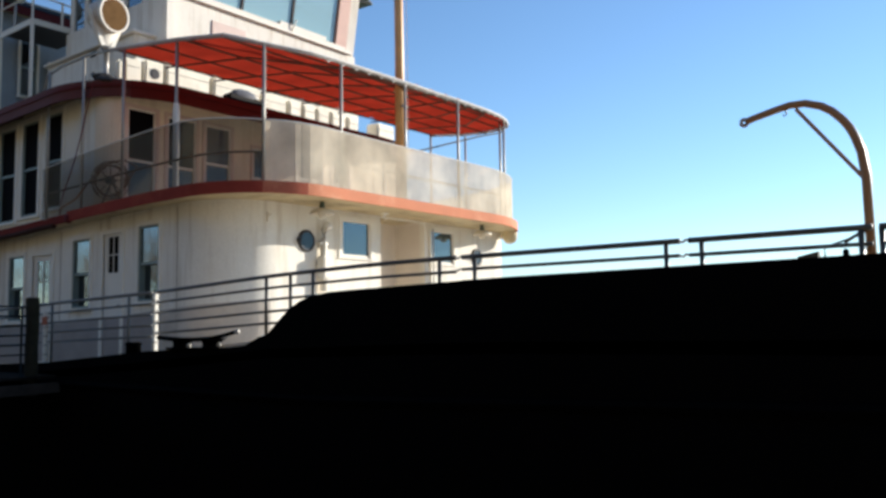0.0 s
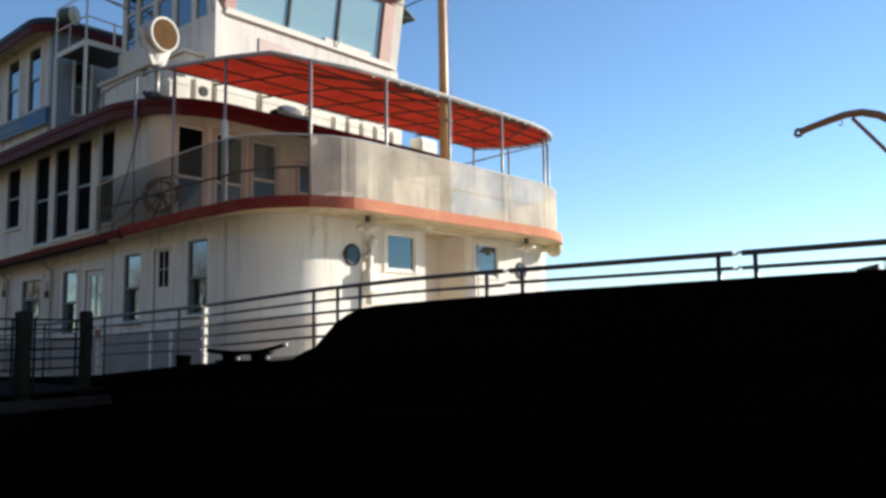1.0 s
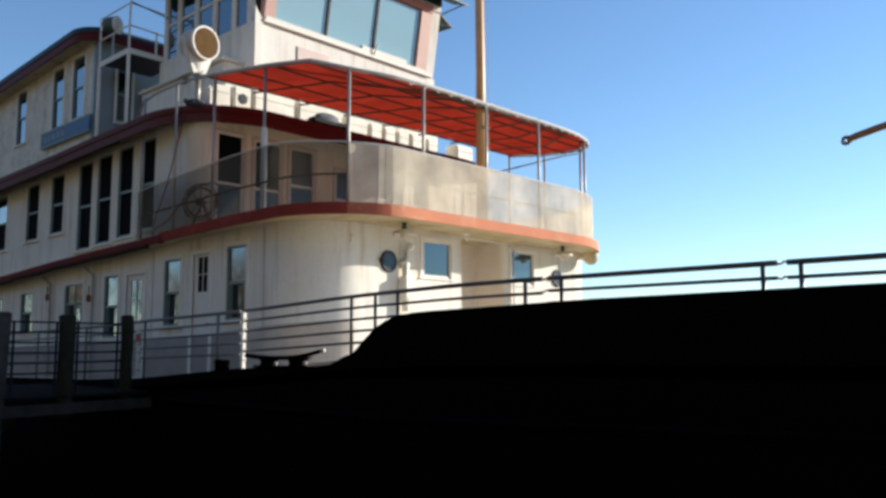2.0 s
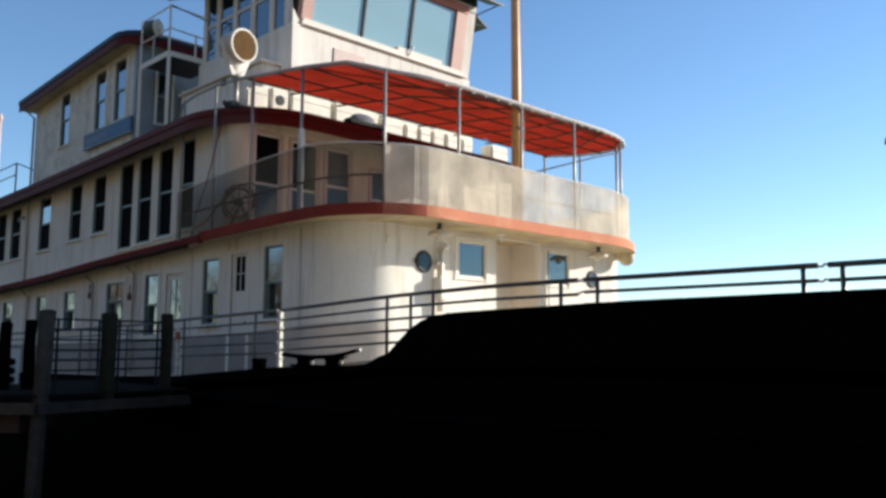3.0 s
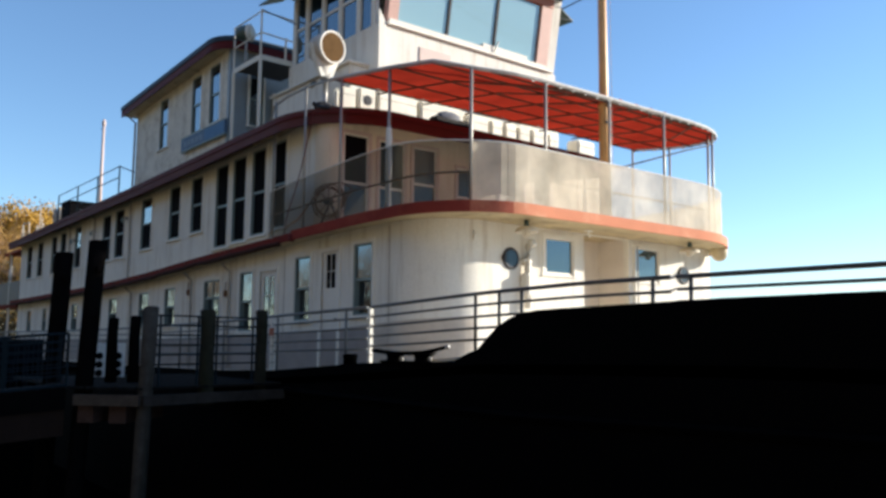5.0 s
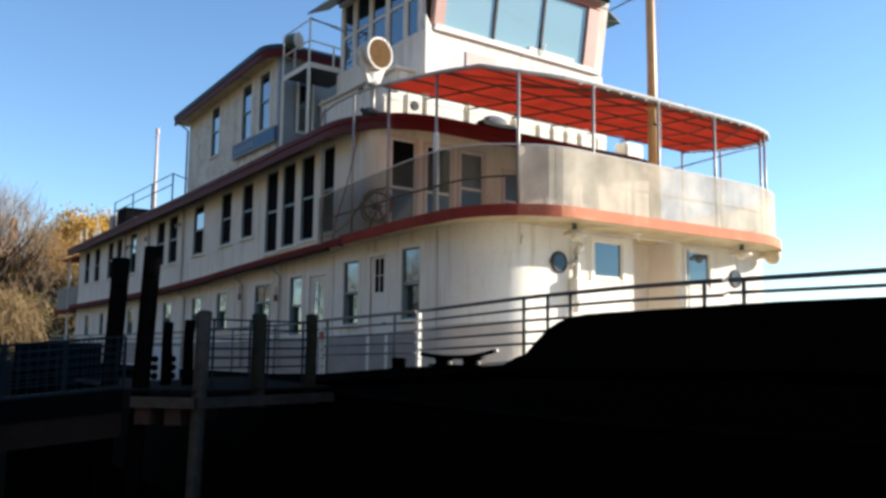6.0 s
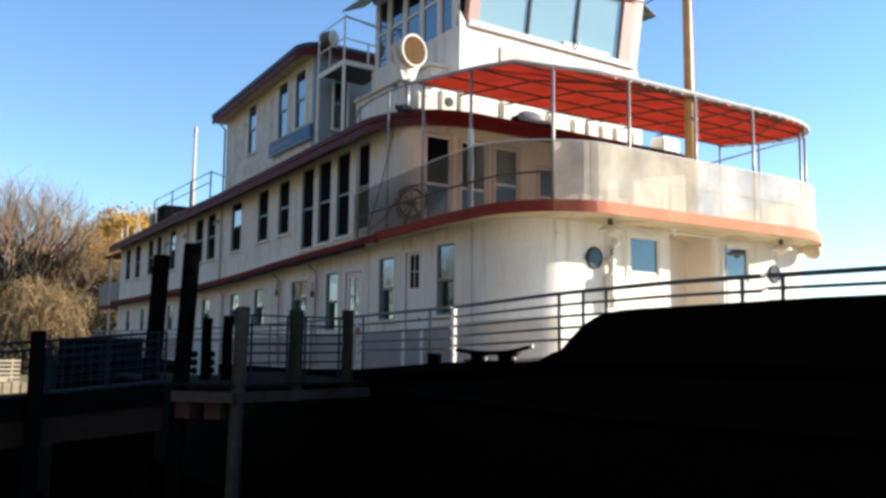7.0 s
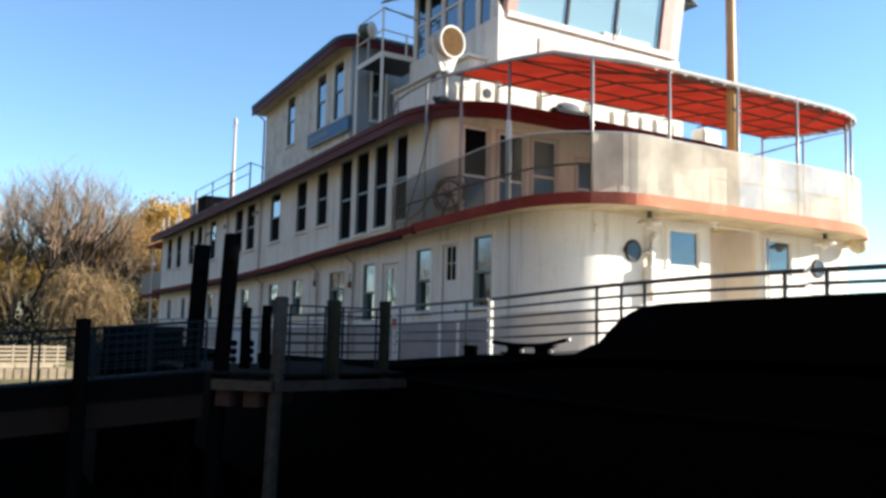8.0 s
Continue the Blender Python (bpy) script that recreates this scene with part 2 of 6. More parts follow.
WATER.node_tree.links.new(wg.outputs["Position"], wz.inputs["Vector"])
WATER.node_tree.links.new(wz.outputs["Fac"], wp.inputs["Height"])
WATER.node_tree.links.new(wp.outputs[0], wb.inputs["Normal"])


# ---- mesh helpers ----
def mesh_of(name, bm, mat, smooth=False):
    me = bpy.data.meshes.new(name)
    bmesh.ops.recalc_face_normals(bm, faces=bm.faces)
    bm.to_mesh(me)
    bm.free()
    me.materials.append(mat)
    if smooth:
        for p in me.polygons:
            p.use_smooth = True
    return me


def part(name, bm, mat, parent=None, label="", smooth=False):
    ob = new(name, mesh_of(name, bm, mat, smooth))
    ob.parent = parent
    if label:
        tagged(ob, label)
    return ob


def thing(name, label, category, at=(0, 0, 0), group="", kind=""):
    ob = new(name)
    ob.empty_display_size = 0.2
    ob.location = at
    return tagged(ob, label, category, group, kind)


def boxes(*specs, bevel=0.0):
    """A bmesh of boxes given as (x0, x1, y0, y1, z0, z1)."""
    bm = bmesh.new()
    for x0, x1, y0, y1, z0, z1 in specs:
        v = [bm.verts.new(p) for p in ((x0, y0, z0), (x1, y0, z0), (x1, y1, z0), (x0, y1, z0), (x0, y0, z1), (x1, y0, z1), (x1, y1, z1), (x0, y1, z1))]
        for f in ((0, 3, 2, 1), (4, 5, 6, 7), (0, 1, 5, 4), (1, 2, 6, 5), (2, 3, 7, 6), (3, 0, 4, 7)):
            bm.faces.new([v[i] for i in f])
    if bevel:
        bmesh.ops.bevel(bm, geom=bm.edges[:], offset=bevel, segments=2, affect="EDGES", clamp_overlap=True)
    return bm


def tube(points, r, sides=8, bm=None, r_end=None, cap=True):
    """A pipe swept along points; r may run to r_end."""
    bm = bm or bmesh.new()
    pts = [Vector(p) for p in points]
    rings = []
    up = Vector((0, 0, 1))
    for i, p in enumerate(pts):
        d = (pts[min(i + 1, len(pts) - 1)] - pts[max(i - 1, 0)]).normalized()
        a = d.cross(up if abs(d.z) < 0.95 else Vector((1, 0, 0))).normalized()
        b = d.cross(a)
        k = i / max(1, len(pts) - 1)
        rr = r if r_end is None else r + (r_end - r) * k
        rings.append([bm.verts.new(p + a * rr * math.cos(t) + b * rr * math.sin(t)) for t in (2 * math.pi * j / sides for j in range(sides))])
    for q, s in zip(rings, rings[1:]):
        for j in range(sides):
            bm.faces.new((q[j], q[(j + 1) % sides], s[(j + 1) % sides], s[j]))
    if cap:
        bm.faces.new(rings[0][::-1])
        bm.faces.new(rings[-1])
    return bm


def lathe(profile, sides=24, m=Matrix()):
    """A turned solid: profile of (radius, height) about z, moved by m."""
    bm = bmesh.new()
    rings = []
    for r, z in profile:
        rings.append([bm.verts.new(m @ Vector((r * math.cos(t), r * math.sin(t), z))) for t in (2 * math.pi * j / sides for j in range(sides))])
    for q, s in zip(rings, rings[1:]):
        for j in range(sides):
            bm.faces.new((q[j], q[(j + 1) % sides], s[(j + 1) % sides], s[j]))
    bm.faces.new(rings[0][::-1])
    bm.faces.new(rings[-1])
    return bm


def lerp_table(table, x):
    t = sorted(table)
    if x <= t[0][0]:
        return t[0][1]
    for (a, za), (b, zb) in zip(t, t[1:]):
        if x <= b:
            k = (x - a) / (b - a)
            return za + (zb - za) * k
    return t[-1][1]


def strip_wall(line, low, high, thick, inward=True):
    """A wall of some thickness along a plan polyline; low and high are functions of (x, y)."""
    bm = bmesh.new()
    n = len(line)
    cols = []
    for i, (x, y) in enumerate(line):
        x0, y0 = line[max(0, i - 1)]
        x1, y1 = line[min(n - 1, i + 1)]
        d = Vector((x1 - x0, y1 - y0, 0)).normalized()
        nrm = Vector((-d.y, d.x, 0))
        o = Vector((x, y, 0))
        q = o + nrm * thick
        zl, zh = low(x, y), high(x, y)
        cols.append([bm.verts.new((o.x, o.y, zl)), bm.verts.new((o.x, o.y, zh)), bm.verts.new((q.x, q.y, zh)), bm.verts.new((q.x, q.y, zl))])
    for a, b in zip(cols, cols[1:]):
        for j in range(4):
            bm.faces.new((a[j], b[j], b[(j + 1) % 4], a[(j + 1) % 4]))
    bm.faces.new(cols[0])
    bm.faces.new(cols[-1][::-1])
    return bm


def plate(line, low, high):
    """A solid slab from a closed plan outline; low and high give the z of (x, y)."""
    bm = bmesh.new()
    a = [bm.verts.new((x, y, low(x, y))) for x, y in line]
    b = [bm.verts.new((x, y, high(x, y))) for x, y in line]
    bm.faces.new(a[::-1])
    bm.faces.new(b)
    n = len(line)
    for i in range(n):
        bm.faces.new((a[i], a[(i + 1) % n], b[(i + 1) % n], b[i]))
    return bm


def ribbed_plate(near, far, low, high):
    """A slab between a near and a far polyline of equal length, in strips, so that it can follow the sheer."""
    bm = bmesh.new()
    rows = []
    for (x, y), (u, v) in zip(near, far):
        rows.append([bm.verts.new(p) for p in ((x, y, low(x, y)), (u, v, low(u, v)), (u, v, high(u, v)), (x, y, high(x, y)))])
    for a, b in zip(rows, rows[1:]):
        for j in range(4):
            bm.faces.new((a[j], a[(j + 1) % 4], b[(j + 1) % 4], b[j]))
    bm.faces.new(rows[0][::-1])
    bm.faces.new(rows[-1])
    return bm


# ---- the boat's plan ----
YC = 15.0                     # centre line
SIDE, FRONT = 9.8, -12.8      # side wall and front wall of the main house
SHEER = [(-49, 4.92), (-47, 4.93), (-40, 5.0), (-33, 5.08), (-28, 5.24), (-24.5, 5.42), (-21, 5.55), (-18, 5.65), (-15, 5.74), (-11, 5.76)]
ROOF = [(-50, 7.85), (-40, 8.03), (-29.5, 8.17), (-24.5, 8.28), (-21, 8.38), (-19, 8.42), (-17.9, 8.46), (-17, 8.5), (-16, 8.5)]
DECK = [(-52, 2.25), (-30, 2.3), (-20, 2.45), (-17, 2.58), (-13.3, 2.83), (-10.1, 3.08), (-6, 3.2), (2, 3.25)]


def zs(x, y=0):
    return lerp_table(SHEER, x)


def zr(x, y=0):
    return lerp_table(ROOF, x)


def zd(x, y=0):
    return lerp_table(DECK, x)


def corner(cx, cy, r, a0, a1, n=18):
    return [(cx + r * math.cos(radians(a0 + (a1 - a0) * i / n)), cy + r * math.sin(radians(a0 + (a1 - a0) * i / n))) for i in range(n + 1)]


def round_front(front, side, r, aft, step=1.5, bow=0.0, arc=18):
    """Plan polyline: aft end on the near side, round the front, back to the far side."""
    half = YC - side
    line = []
    x = aft
    while x < front - r - 0.01:
        line.append((x, side))
        x += step
    line += corner(front - r, side + r, r, -90, 0, arc)
    k = 10
    y0, y1 = side + r, 2 * YC - side - r
    for i in range(1, k):
        y = y0 + (y1 - y0) * i / k
        line.append((front + bow * (1 - ((y - YC) / (y1 - YC)) ** 2), y))
    line += corner(front - r, 2 * YC - side - r, r, 0, 90, arc)
    xs = [p[0] for p in line if p[1] == side and p[0] < front - r - 0.01]
    line += [(x, 2 * YC - side) for x in reversed(xs)]
    return line


def fold(line):
    """Near and far halves of a symmetrical outline, for ribbed_plate."""
    n = len(line) // 2
    near = line[:n]
    far = [(x, 2 * YC - y) for x, y in near]
    return near, far


# ---- setting: ground, water ----
def ground_z(x, y):
    near = 1.65 - 3.6 * min(1.0, max(0.0, (y + 1.2) / 4.0))                       # levee
    far = -0.9 if x < -55.5 else -0.9 - 1.4 * min(1.0, (x + 55.5) / 3.0)           # low lawn past the stern
    bank = -0.9 + 2.5 * min(1.0, max(0.0, (-y - 4) / 12.0))
    shade_hill = -3 + 48.0 * min(1.0, max(0.0, (-y - 14) / 42.0)) ** 0.8 * min(1.0, max(0.0, ((10 - y) / max(1.0, -20 - x) - 0.7) / 0.4))   # unseen rise added to block sky light and warm the near side
    beyond = -2.6 + 2.2 * min(1.0, max(0.0, (y - 140) / 20.0))
    z = max(near if x > -7 else -3, far if y < 26 - 0.1 * x else -3, bank if x < -56 else -3, shade_hill, beyond)
    return z + 0.12 * noise.noise((x * 0.13, y * 0.13, 0)) + 0.05 * noise.noise((x * 0.6, y * 0.6, 3))


def sheet(xs, ys, zf):
    bm = bmesh.new()
    g = [[bm.verts.new((x, y, zf(x, y))) for y in ys] for x in xs]
    for i in range(len(xs) - 1):
        for j in range(len(ys) - 1):
            bm.faces.new((g[i][j], g[i + 1][j], g[i + 1][j + 1], g[i][j + 1]))
    return bm


far_steps = [-2400, -1200, -600, -350, -220]
gx = far_steps + [-160 + 1.8 * i for i in range(112)] + [70, 140, 300, 700, 2400]
gy = [-2400, -1000, -400, -160, -80] + [-45 + 1.6 * i for i in range(60)] + [70, 100, 140, 150, 160, 300, 700, 2400]
ground = part("ground", sheet(gx, gy, ground_z), GRASS, smooth=True)
ground.data.materials.append(HILLBROWN)
ground.data.materials.append(BOUNCEGROUND)
for p in ground.data.polygons:
    if p.center.y < -13:
        p.material_index = 1                      # dull brown on the added unseen rise
    elif p.center.x > -9 and p.center.y < 1.8:
        p.material_index = 2                      # unseen pale ground added to bounce sun onto the near wall
tagged(ground, "grassy river bank with sunlit autumn lawn beyond the stern", "ground", kind="structure")
water = part("water", sheet([-2400, -300, 0, 2400], [-2400, -300, 0, 2400], lambda x, y: -1.6), WATER)
tagged(water, "dark still river water beside the moored boat", "water", kind="structure")

# ---- hull ----
HTOP = [(-52, 2.3), (-30, 2.36), (-20, 2.5), (-17, 2.6), (-13.3, 2.87), (-12.5, 2.905), (-10.62, 2.96), (-10.5, 3.09), (-10.12, 3.13), (-10.05, 3.16), (-9.8, 3.36), (-9.55, 3.54),
        (-9.3, 3.66), (-9.05, 3.73), (-8.7, 3.77), (-8.3, 3.785), (-5.6, 3.85), (-1.4, 3.88), (3, 3.9)]
hull = thing("hull", "black painted steel towboat hull with raised bow bulwark", "boat hull", (-20, YC, -1.6))
hull_off = Vector((20, -YC, 1.6))


def local(bm, v):
    bmesh.ops.translate(bm, verts=bm.verts, vec=v)
    return bm


hx = [-52 + 2 * i for i in range(18)] + [-17, -15, -13.3, -12, -11, -10.6, -10.25, -10.05, -9.92, -9.8, -9.68, -9.55, -9.42, -9.3, -9.17, -9.05, -8.9, -8.7, -8.3, -7, -5.6, -4, -2.5, -1.4, -0.5]
HX1 = 3.0
near = [(x, 8.5) for x in hx] + corner(HX1 - 2.5, 11.0, 2.5, -90, 0, 8)
outline = near + [(x, 2 * YC - y) for x, y in reversed(near)]
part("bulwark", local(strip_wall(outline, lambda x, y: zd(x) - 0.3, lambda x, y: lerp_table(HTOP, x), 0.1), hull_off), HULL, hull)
# White lining, out of view, added to throw sun back on the house.
lining = [(x, 8.604) for x in hx if x > -9.4] + [(x, y) for x, y in corner(HX1 - 2.5, 11.0, 2.396, -90, 0, 8)]
part("bounce_lining", local(strip_wall(lining, lambda x, y: zd(x) + 0.02, lambda x, y: lerp_table(HTOP, x) - 0.04, 0.012), hull_off), WHITE2, hull, "unseen white lining added to bounce sun onto the house")
nr, fr = fold(outline)
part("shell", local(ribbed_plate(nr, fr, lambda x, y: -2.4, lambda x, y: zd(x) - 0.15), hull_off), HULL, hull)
nr2 = [(x, y + 0.1) for x, y in nr if x < 0.4]
part("main_deck", local(ribbed_plate(nr2, [(x, 2 * YC - y) for x, y in nr2], lambda x, y: zd(x) - 0.14, lambda x, y: zd(x)), hull_off), DECKM, hull)
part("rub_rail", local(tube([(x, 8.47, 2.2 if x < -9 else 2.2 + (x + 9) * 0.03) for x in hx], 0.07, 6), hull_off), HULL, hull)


# ---- walls with openings ----
def holed(mapf, s0, s1, low, high, thick, holes, cuts=()):
    """A wall from s0 to s1 with holes (a, b, za, zb); mapf(s, depth, z) gives the place."""
    bm = bmesh.new()
    ss = sorted({s0, s1, *cuts, *(h[0] for h in holes), *(h[1] for h in holes)})
    ss = [s for s in ss if s0 <= s <= s1]

    def quad(a, b, c, d):
        bm.faces.new([bm.verts.new(mapf(*p)) for p in (a, b, c, d)])

    for a, b in zip(ss, ss[1:]):
        inside = sorted([h for h in holes if h[0] <= a + 1e-6 and h[1] >= b - 1e-6], key=lambda h: h[2])
        edges = [(low(a), low(b))]
        for h in inside:
            edges += [(h[2], h[2]), (h[3], h[3])]
        edges.append((high(a), high(b)))
        for i in range(0, len(edges), 2):
            (la, lb), (ha, hb) = edges[i], edges[i + 1]
            for d in (0, thick):
                quad((a, d, la), (b, d, lb), (b, d, hb), (a, d, ha))
    for a, b, za, zb in holes:
        quad((a, 0, za), (b, 0, za), (b, thick, za), (a, thick, za))
        quad((a, 0, zb), (b, 0, zb), (b, thick, zb), (a, thick, zb))
        quad((a, 0, za), (a, 0, zb), (a, thick, zb), (a, thick, za))
        quad((b, 0, za), (b, 0, zb), (b, thick, zb), (b, thick, za))
    bmesh.ops.remove_doubles(bm, verts=bm.verts, dist=0.0005)
    return bm


def mapped_boxes(mapf, *specs):
    """Boxes given as (s0, s1, d0, d1, z0, z1) on a wall."""
    bm = bmesh.new()
    for a, b, d0, d1, z0, z1 in specs:
        v = [bm.verts.new(mapf(*p)) for p in ((a, d0, z0), (b, d0, z0), (b, d1, z0), (a, d1, z0), (a, d0, z1), (b, d0, z1), (b, d1, z1), (a, d1, z1))]
        for f in ((0, 3, 2, 1), (4, 5, 6, 7), (0, 1, 5, 4), (1, 2, 6, 5), (2, 3, 7, 6), (3, 0, 4, 7)):
            bm.faces.new([v[i] for i in f])
    return bm


def window_unit(parent, mapf, a, b, za, zb, pane=None, casing=0.09, sash=True, frame_mat=None, depth=0.075, bars=0, casing_mat=None, upper=None, deep=False, lip=0.06):
    """A sash window set into its opening: casing, reveal, sashes, sill and panes."""
    pane, frame_mat, casing_mat = pane or GLASS, frame_mat or FRAME, casing_mat or WHITE2
    c = casing
    win = part("window", mapped_boxes(mapf, (a - c, a + 0.003, -0.025, 0.03, za - c * 0.4, zb + c), (b - 0.003, b + c, -0.025, 0.03, za - c * 0.4, zb + c), (a, b, -0.028, 0.03, zb - 0.003, zb + c)), casing_mat, parent)
    f = 0.045
    mid = za + (zb - za) * 0.5
    back = (0.15 if deep else 0.075) if sash else depth
    rows = [(a + 0.002, a + f, 0.0, back, za, zb), (b - f, b - 0.002, 0.0, back, za, zb), (a + f, b - f, 0.012, back, zb - f, zb - 0.002), (a + f, b - f, 0.02, back, za + 0.002, za + f)]
    if sash:
        rows.append((a + f, b - f, 0.025, back, mid - 0.03, mid + 0.03))
    for i in range(bars):
        s = a + (b - a) * (i + 1) / (bars + 1)
        rows.append((s - 0.015, s + 0.015, depth - 0.05, depth - 0.005, za + f, zb - f))
    part("sash", mapped_boxes(mapf, *rows), frame_mat, win)
    part("sill", mapped_boxes(mapf, (a - c - 0.03, b + c + 0.03, -0.01 - lip, 0.02, za - 0.035 - 0.7 * lip, za - 0.03)), casing_mat, win)
    if sash:
        part("pane", mapped_boxes(mapf, (a + f, b - f, 0.045, 0.053, mid + 0.03, zb - f)), upper or pane, win)
        part("pane", mapped_boxes(mapf, (a + f, b - f, back - 0.012, back - 0.004, za + f, mid - 0.03)), pane, win)
    else:
        part("pane", mapped_boxes(mapf, (a + f, b - f, depth - 0.02, depth - 0.012, za + f, zb - f)), pane, win)
    return win


def door_unit(parent, mapf, a, b, z0, z1, glass, bars=1, cross=True, pane=None):
    """A panelled door with a glazed upper part, in its casing."""
    c = 0.1
    d = part("door", mapped_boxes(mapf, (a - c, a, -0.03, 0.05, z0, z1 + c), (b, b + c, -0.03, 0.05, z0, z1 + c), (a, b, -0.033, 0.05, z1, z1 + c)), WHITE2, parent)
    ga, gb, gz0, gz1 = glass
    pane = pane or DARKIN
    part("leaf", mapped_boxes(mapf, (a, ga, 0.02, 0.07, z0, z1), (gb, b, 0.02, 0.07, z0, z1), (ga, gb, 0.02, 0.07, z0, gz0), (ga, gb, 0.02, 0.07, gz1, z1), (ga, gb, 0.008, 0.02, z0 + 0.2, z0 + 0.75)), WHITE2, d)
    part("shade_panel", mapped_boxes(mapf, (a + 0.002, b - 0.002, 0.001, 0.0075, z0 + 0.02, z0 + 0.9)), LOWSHADE, d, "grey lower door panel matching the wall band's shade")
    rows = []
    for i in range(bars):
        s = ga + (gb - ga) * (i + 1) / (bars + 1)
        rows.append((s - 0.009, s + 0.009, 0.022, 0.04, gz0, gz1))
    if cross:
        zm = (gz0 + gz1) / 2
        rows.append((ga, gb, 0.021, 0.041, zm - 0.01, zm + 0.01))
    part("glazing_bar", mapped_boxes(mapf, *rows), WHITE2, d)
    part("pane", mapped_boxes(mapf, (ga, gb, 0.042, 0.05, gz0, gz1)), pane, d)
    hs = b - 0.08
    part("handle", mapped_boxes(mapf, (hs - 0.02, hs + 0.02, -0.03, 0.02, (z0 + z1) / 2 - 0.25, (z0 + z1) / 2 - 0.2)), BRASS, d, "dark metal knob")
    return d


# ---- main deckhouse ----
main_house = thing("main_deckhouse", "white painted lower deckhouse with rounded front corners", "deckhouse")
R1 = 1.3
side_map = lambda s, d, z: (s, SIDE + d, z)
front_map = lambda s, d, z: (FRONT - d, s, z)
xcuts = [-48 + 2 * i for i in range(17)]
main_windows = [(-15.74, -14.98, 3.84, 5.44), (-18.45, -17.68, 3.75, 5.33), (-21.6, -20.8, 3.5, 5.13), (-24.1, -22.9, 3.95, 5.02), (-27.35, -26.4, 3.7, 4.92), (-29.85, -28.9, 3.7, 4.86),
                (-33.3, -32.3, 3.6, 4.78), (-36.0, -35.2, 3.6, 4.74), (-38.5, -37.6, 3.5, 4.7), (-41.2, -40.3, 3.5, 4.66), (-43.6, -42.8, 3.5, 4.62), (-46.8, -45.9, 3.5, 4.6)]
main_doors = [(-17.12, -16.38, 2.62, 5.36, (-16.97, -16.55, 4.5, 5.3), 1), (-20.35, -19.4, 2.5, 5.08, (-20.18, -19.57, 3.92, 4.94), 1)]
holes = list(main_windows) + [(a, b, z0, z1) for a, b, z0, z1, g, k in main_doors]
part("wall", holed(side_map, -49, FRONT - R1, lambda s: zd(s) - 0.02, lambda s: zs(s) + 0.058, 0.16, holes, xcuts), WHITE, main_house)
arc = corner(FRONT - R1, SIDE + R1, R1, -90, 0, 72)
part("corner_wall", strip_wall(arc, lambda x, y: zd(x) - 0.02, lambda x, y: zs(x) + 0.058, 0.14), WHITE, main_house, smooth=False)
arc2 = corner(FRONT - R1, 2 * YC - SIDE - R1, R1, 0, 90, 28)
part("corner_wall", strip_wall(arc2, lambda x, y: zd(x) - 0.02, lambda x, y: zs(x) + 0.058, 0.14), WHITE, main_house)
fw1, fw2, fdoor = (12.93, 13.86, 4.8, 5.62), (16.08, 17.05, 4.8, 5.63), (14.22, 15.85, 3.1, 5.79)
zf0, zf1 = zd(FRONT) - 0.02, zs(FRONT) + 0.058
part("front_wall", holed(front_map, SIDE + R1, 2 * YC - SIDE - R1, lambda s: zf0, lambda s: zf1, 0.16, [fw1, fw2, fdoor]), WHITE, main_house)
part("far_wall", mapped_boxes(lambda s, d, z: (s, 2 * YC - SIDE - d, z), (-49, FRONT - R1, 0, 0.15, 2.2, 4.95)), WHITE, main_house)
part("aft_wall", boxes((-49.0, -48.85, SIDE + 0.16, 2 * YC - SIDE - 0.15, 2.2, 4.9)), WHITE, main_house)
RD = 0.95
part("entry_recess", boxes((FRONT - RD - 0.1, FRONT - RD, fdoor[0] - 0.05, fdoor[1] + 0.05, 2.9, 5.81), (FRONT - RD, FRONT - 0.16, fdoor[0] - 0.1, fdoor[0] - 0.002, 2.9, 5.81), (FRONT - RD, FRONT - 0.16, fdoor[1] + 0.002, fdoor[1] + 0.1, 2.9, 5.81)), BEIGE, main_house, "beige painted entrance recess")
for i, (a, b, z0, z1) in enumerate(main_windows):
    window_unit(main_house, side_map, a, b, z0, z1, GLASS, bars=1 if i == 3 else 0, deep=True)
for a, b, z0, z1, g, k in main_doors:
    door_unit(main_house, side_map, a, b, z0, z1, g, k, pane=DARKIN if a > -18 else GLASS)
for w in (fw1, fw2):
    window_unit(main_house, front_map, *w, GLASSF, casing=0.1, sash=False, frame_mat=WHITE2, depth=0.06, lip=0.03)
for x in (-14.35, -17.25, -19.0, -22.3, -25.4, -31, -34.3, -39.5):
    part("seam_batten", mapped_boxes(side_map, (x - 0.012, x + 0.012, -0.006, 0.002, zd(x) + 0.1, zs(x) - 0.02)), SEAM, main_house)


# Hard-edged grey band carries the soft dimming low on the wall.
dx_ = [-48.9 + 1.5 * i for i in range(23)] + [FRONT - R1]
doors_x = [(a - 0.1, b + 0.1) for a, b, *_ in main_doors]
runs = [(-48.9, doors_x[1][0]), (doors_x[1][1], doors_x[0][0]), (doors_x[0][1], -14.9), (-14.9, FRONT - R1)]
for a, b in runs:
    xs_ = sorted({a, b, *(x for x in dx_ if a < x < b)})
    part("lower_shade_band", strip_wall([(x, SIDE) for x in xs_], lambda x, y: zd(x) + 0.01, lambda x, y: zd(x) + 0.92, -0.006), PALEGREY if a > -15 else LOWSHADE, main_house, "grey lower wall band with shade put into its tone")
part("lower_shade_band", strip_wall(corner(FRONT - R1, SIDE + R1, R1, -90, -8, 14), lambda x, y: zd(x) + 0.01, lambda x, y: zd(x) + 0.92, -0.006), PALEGREY, main_house, "grey lower wall band with shade put into its tone")


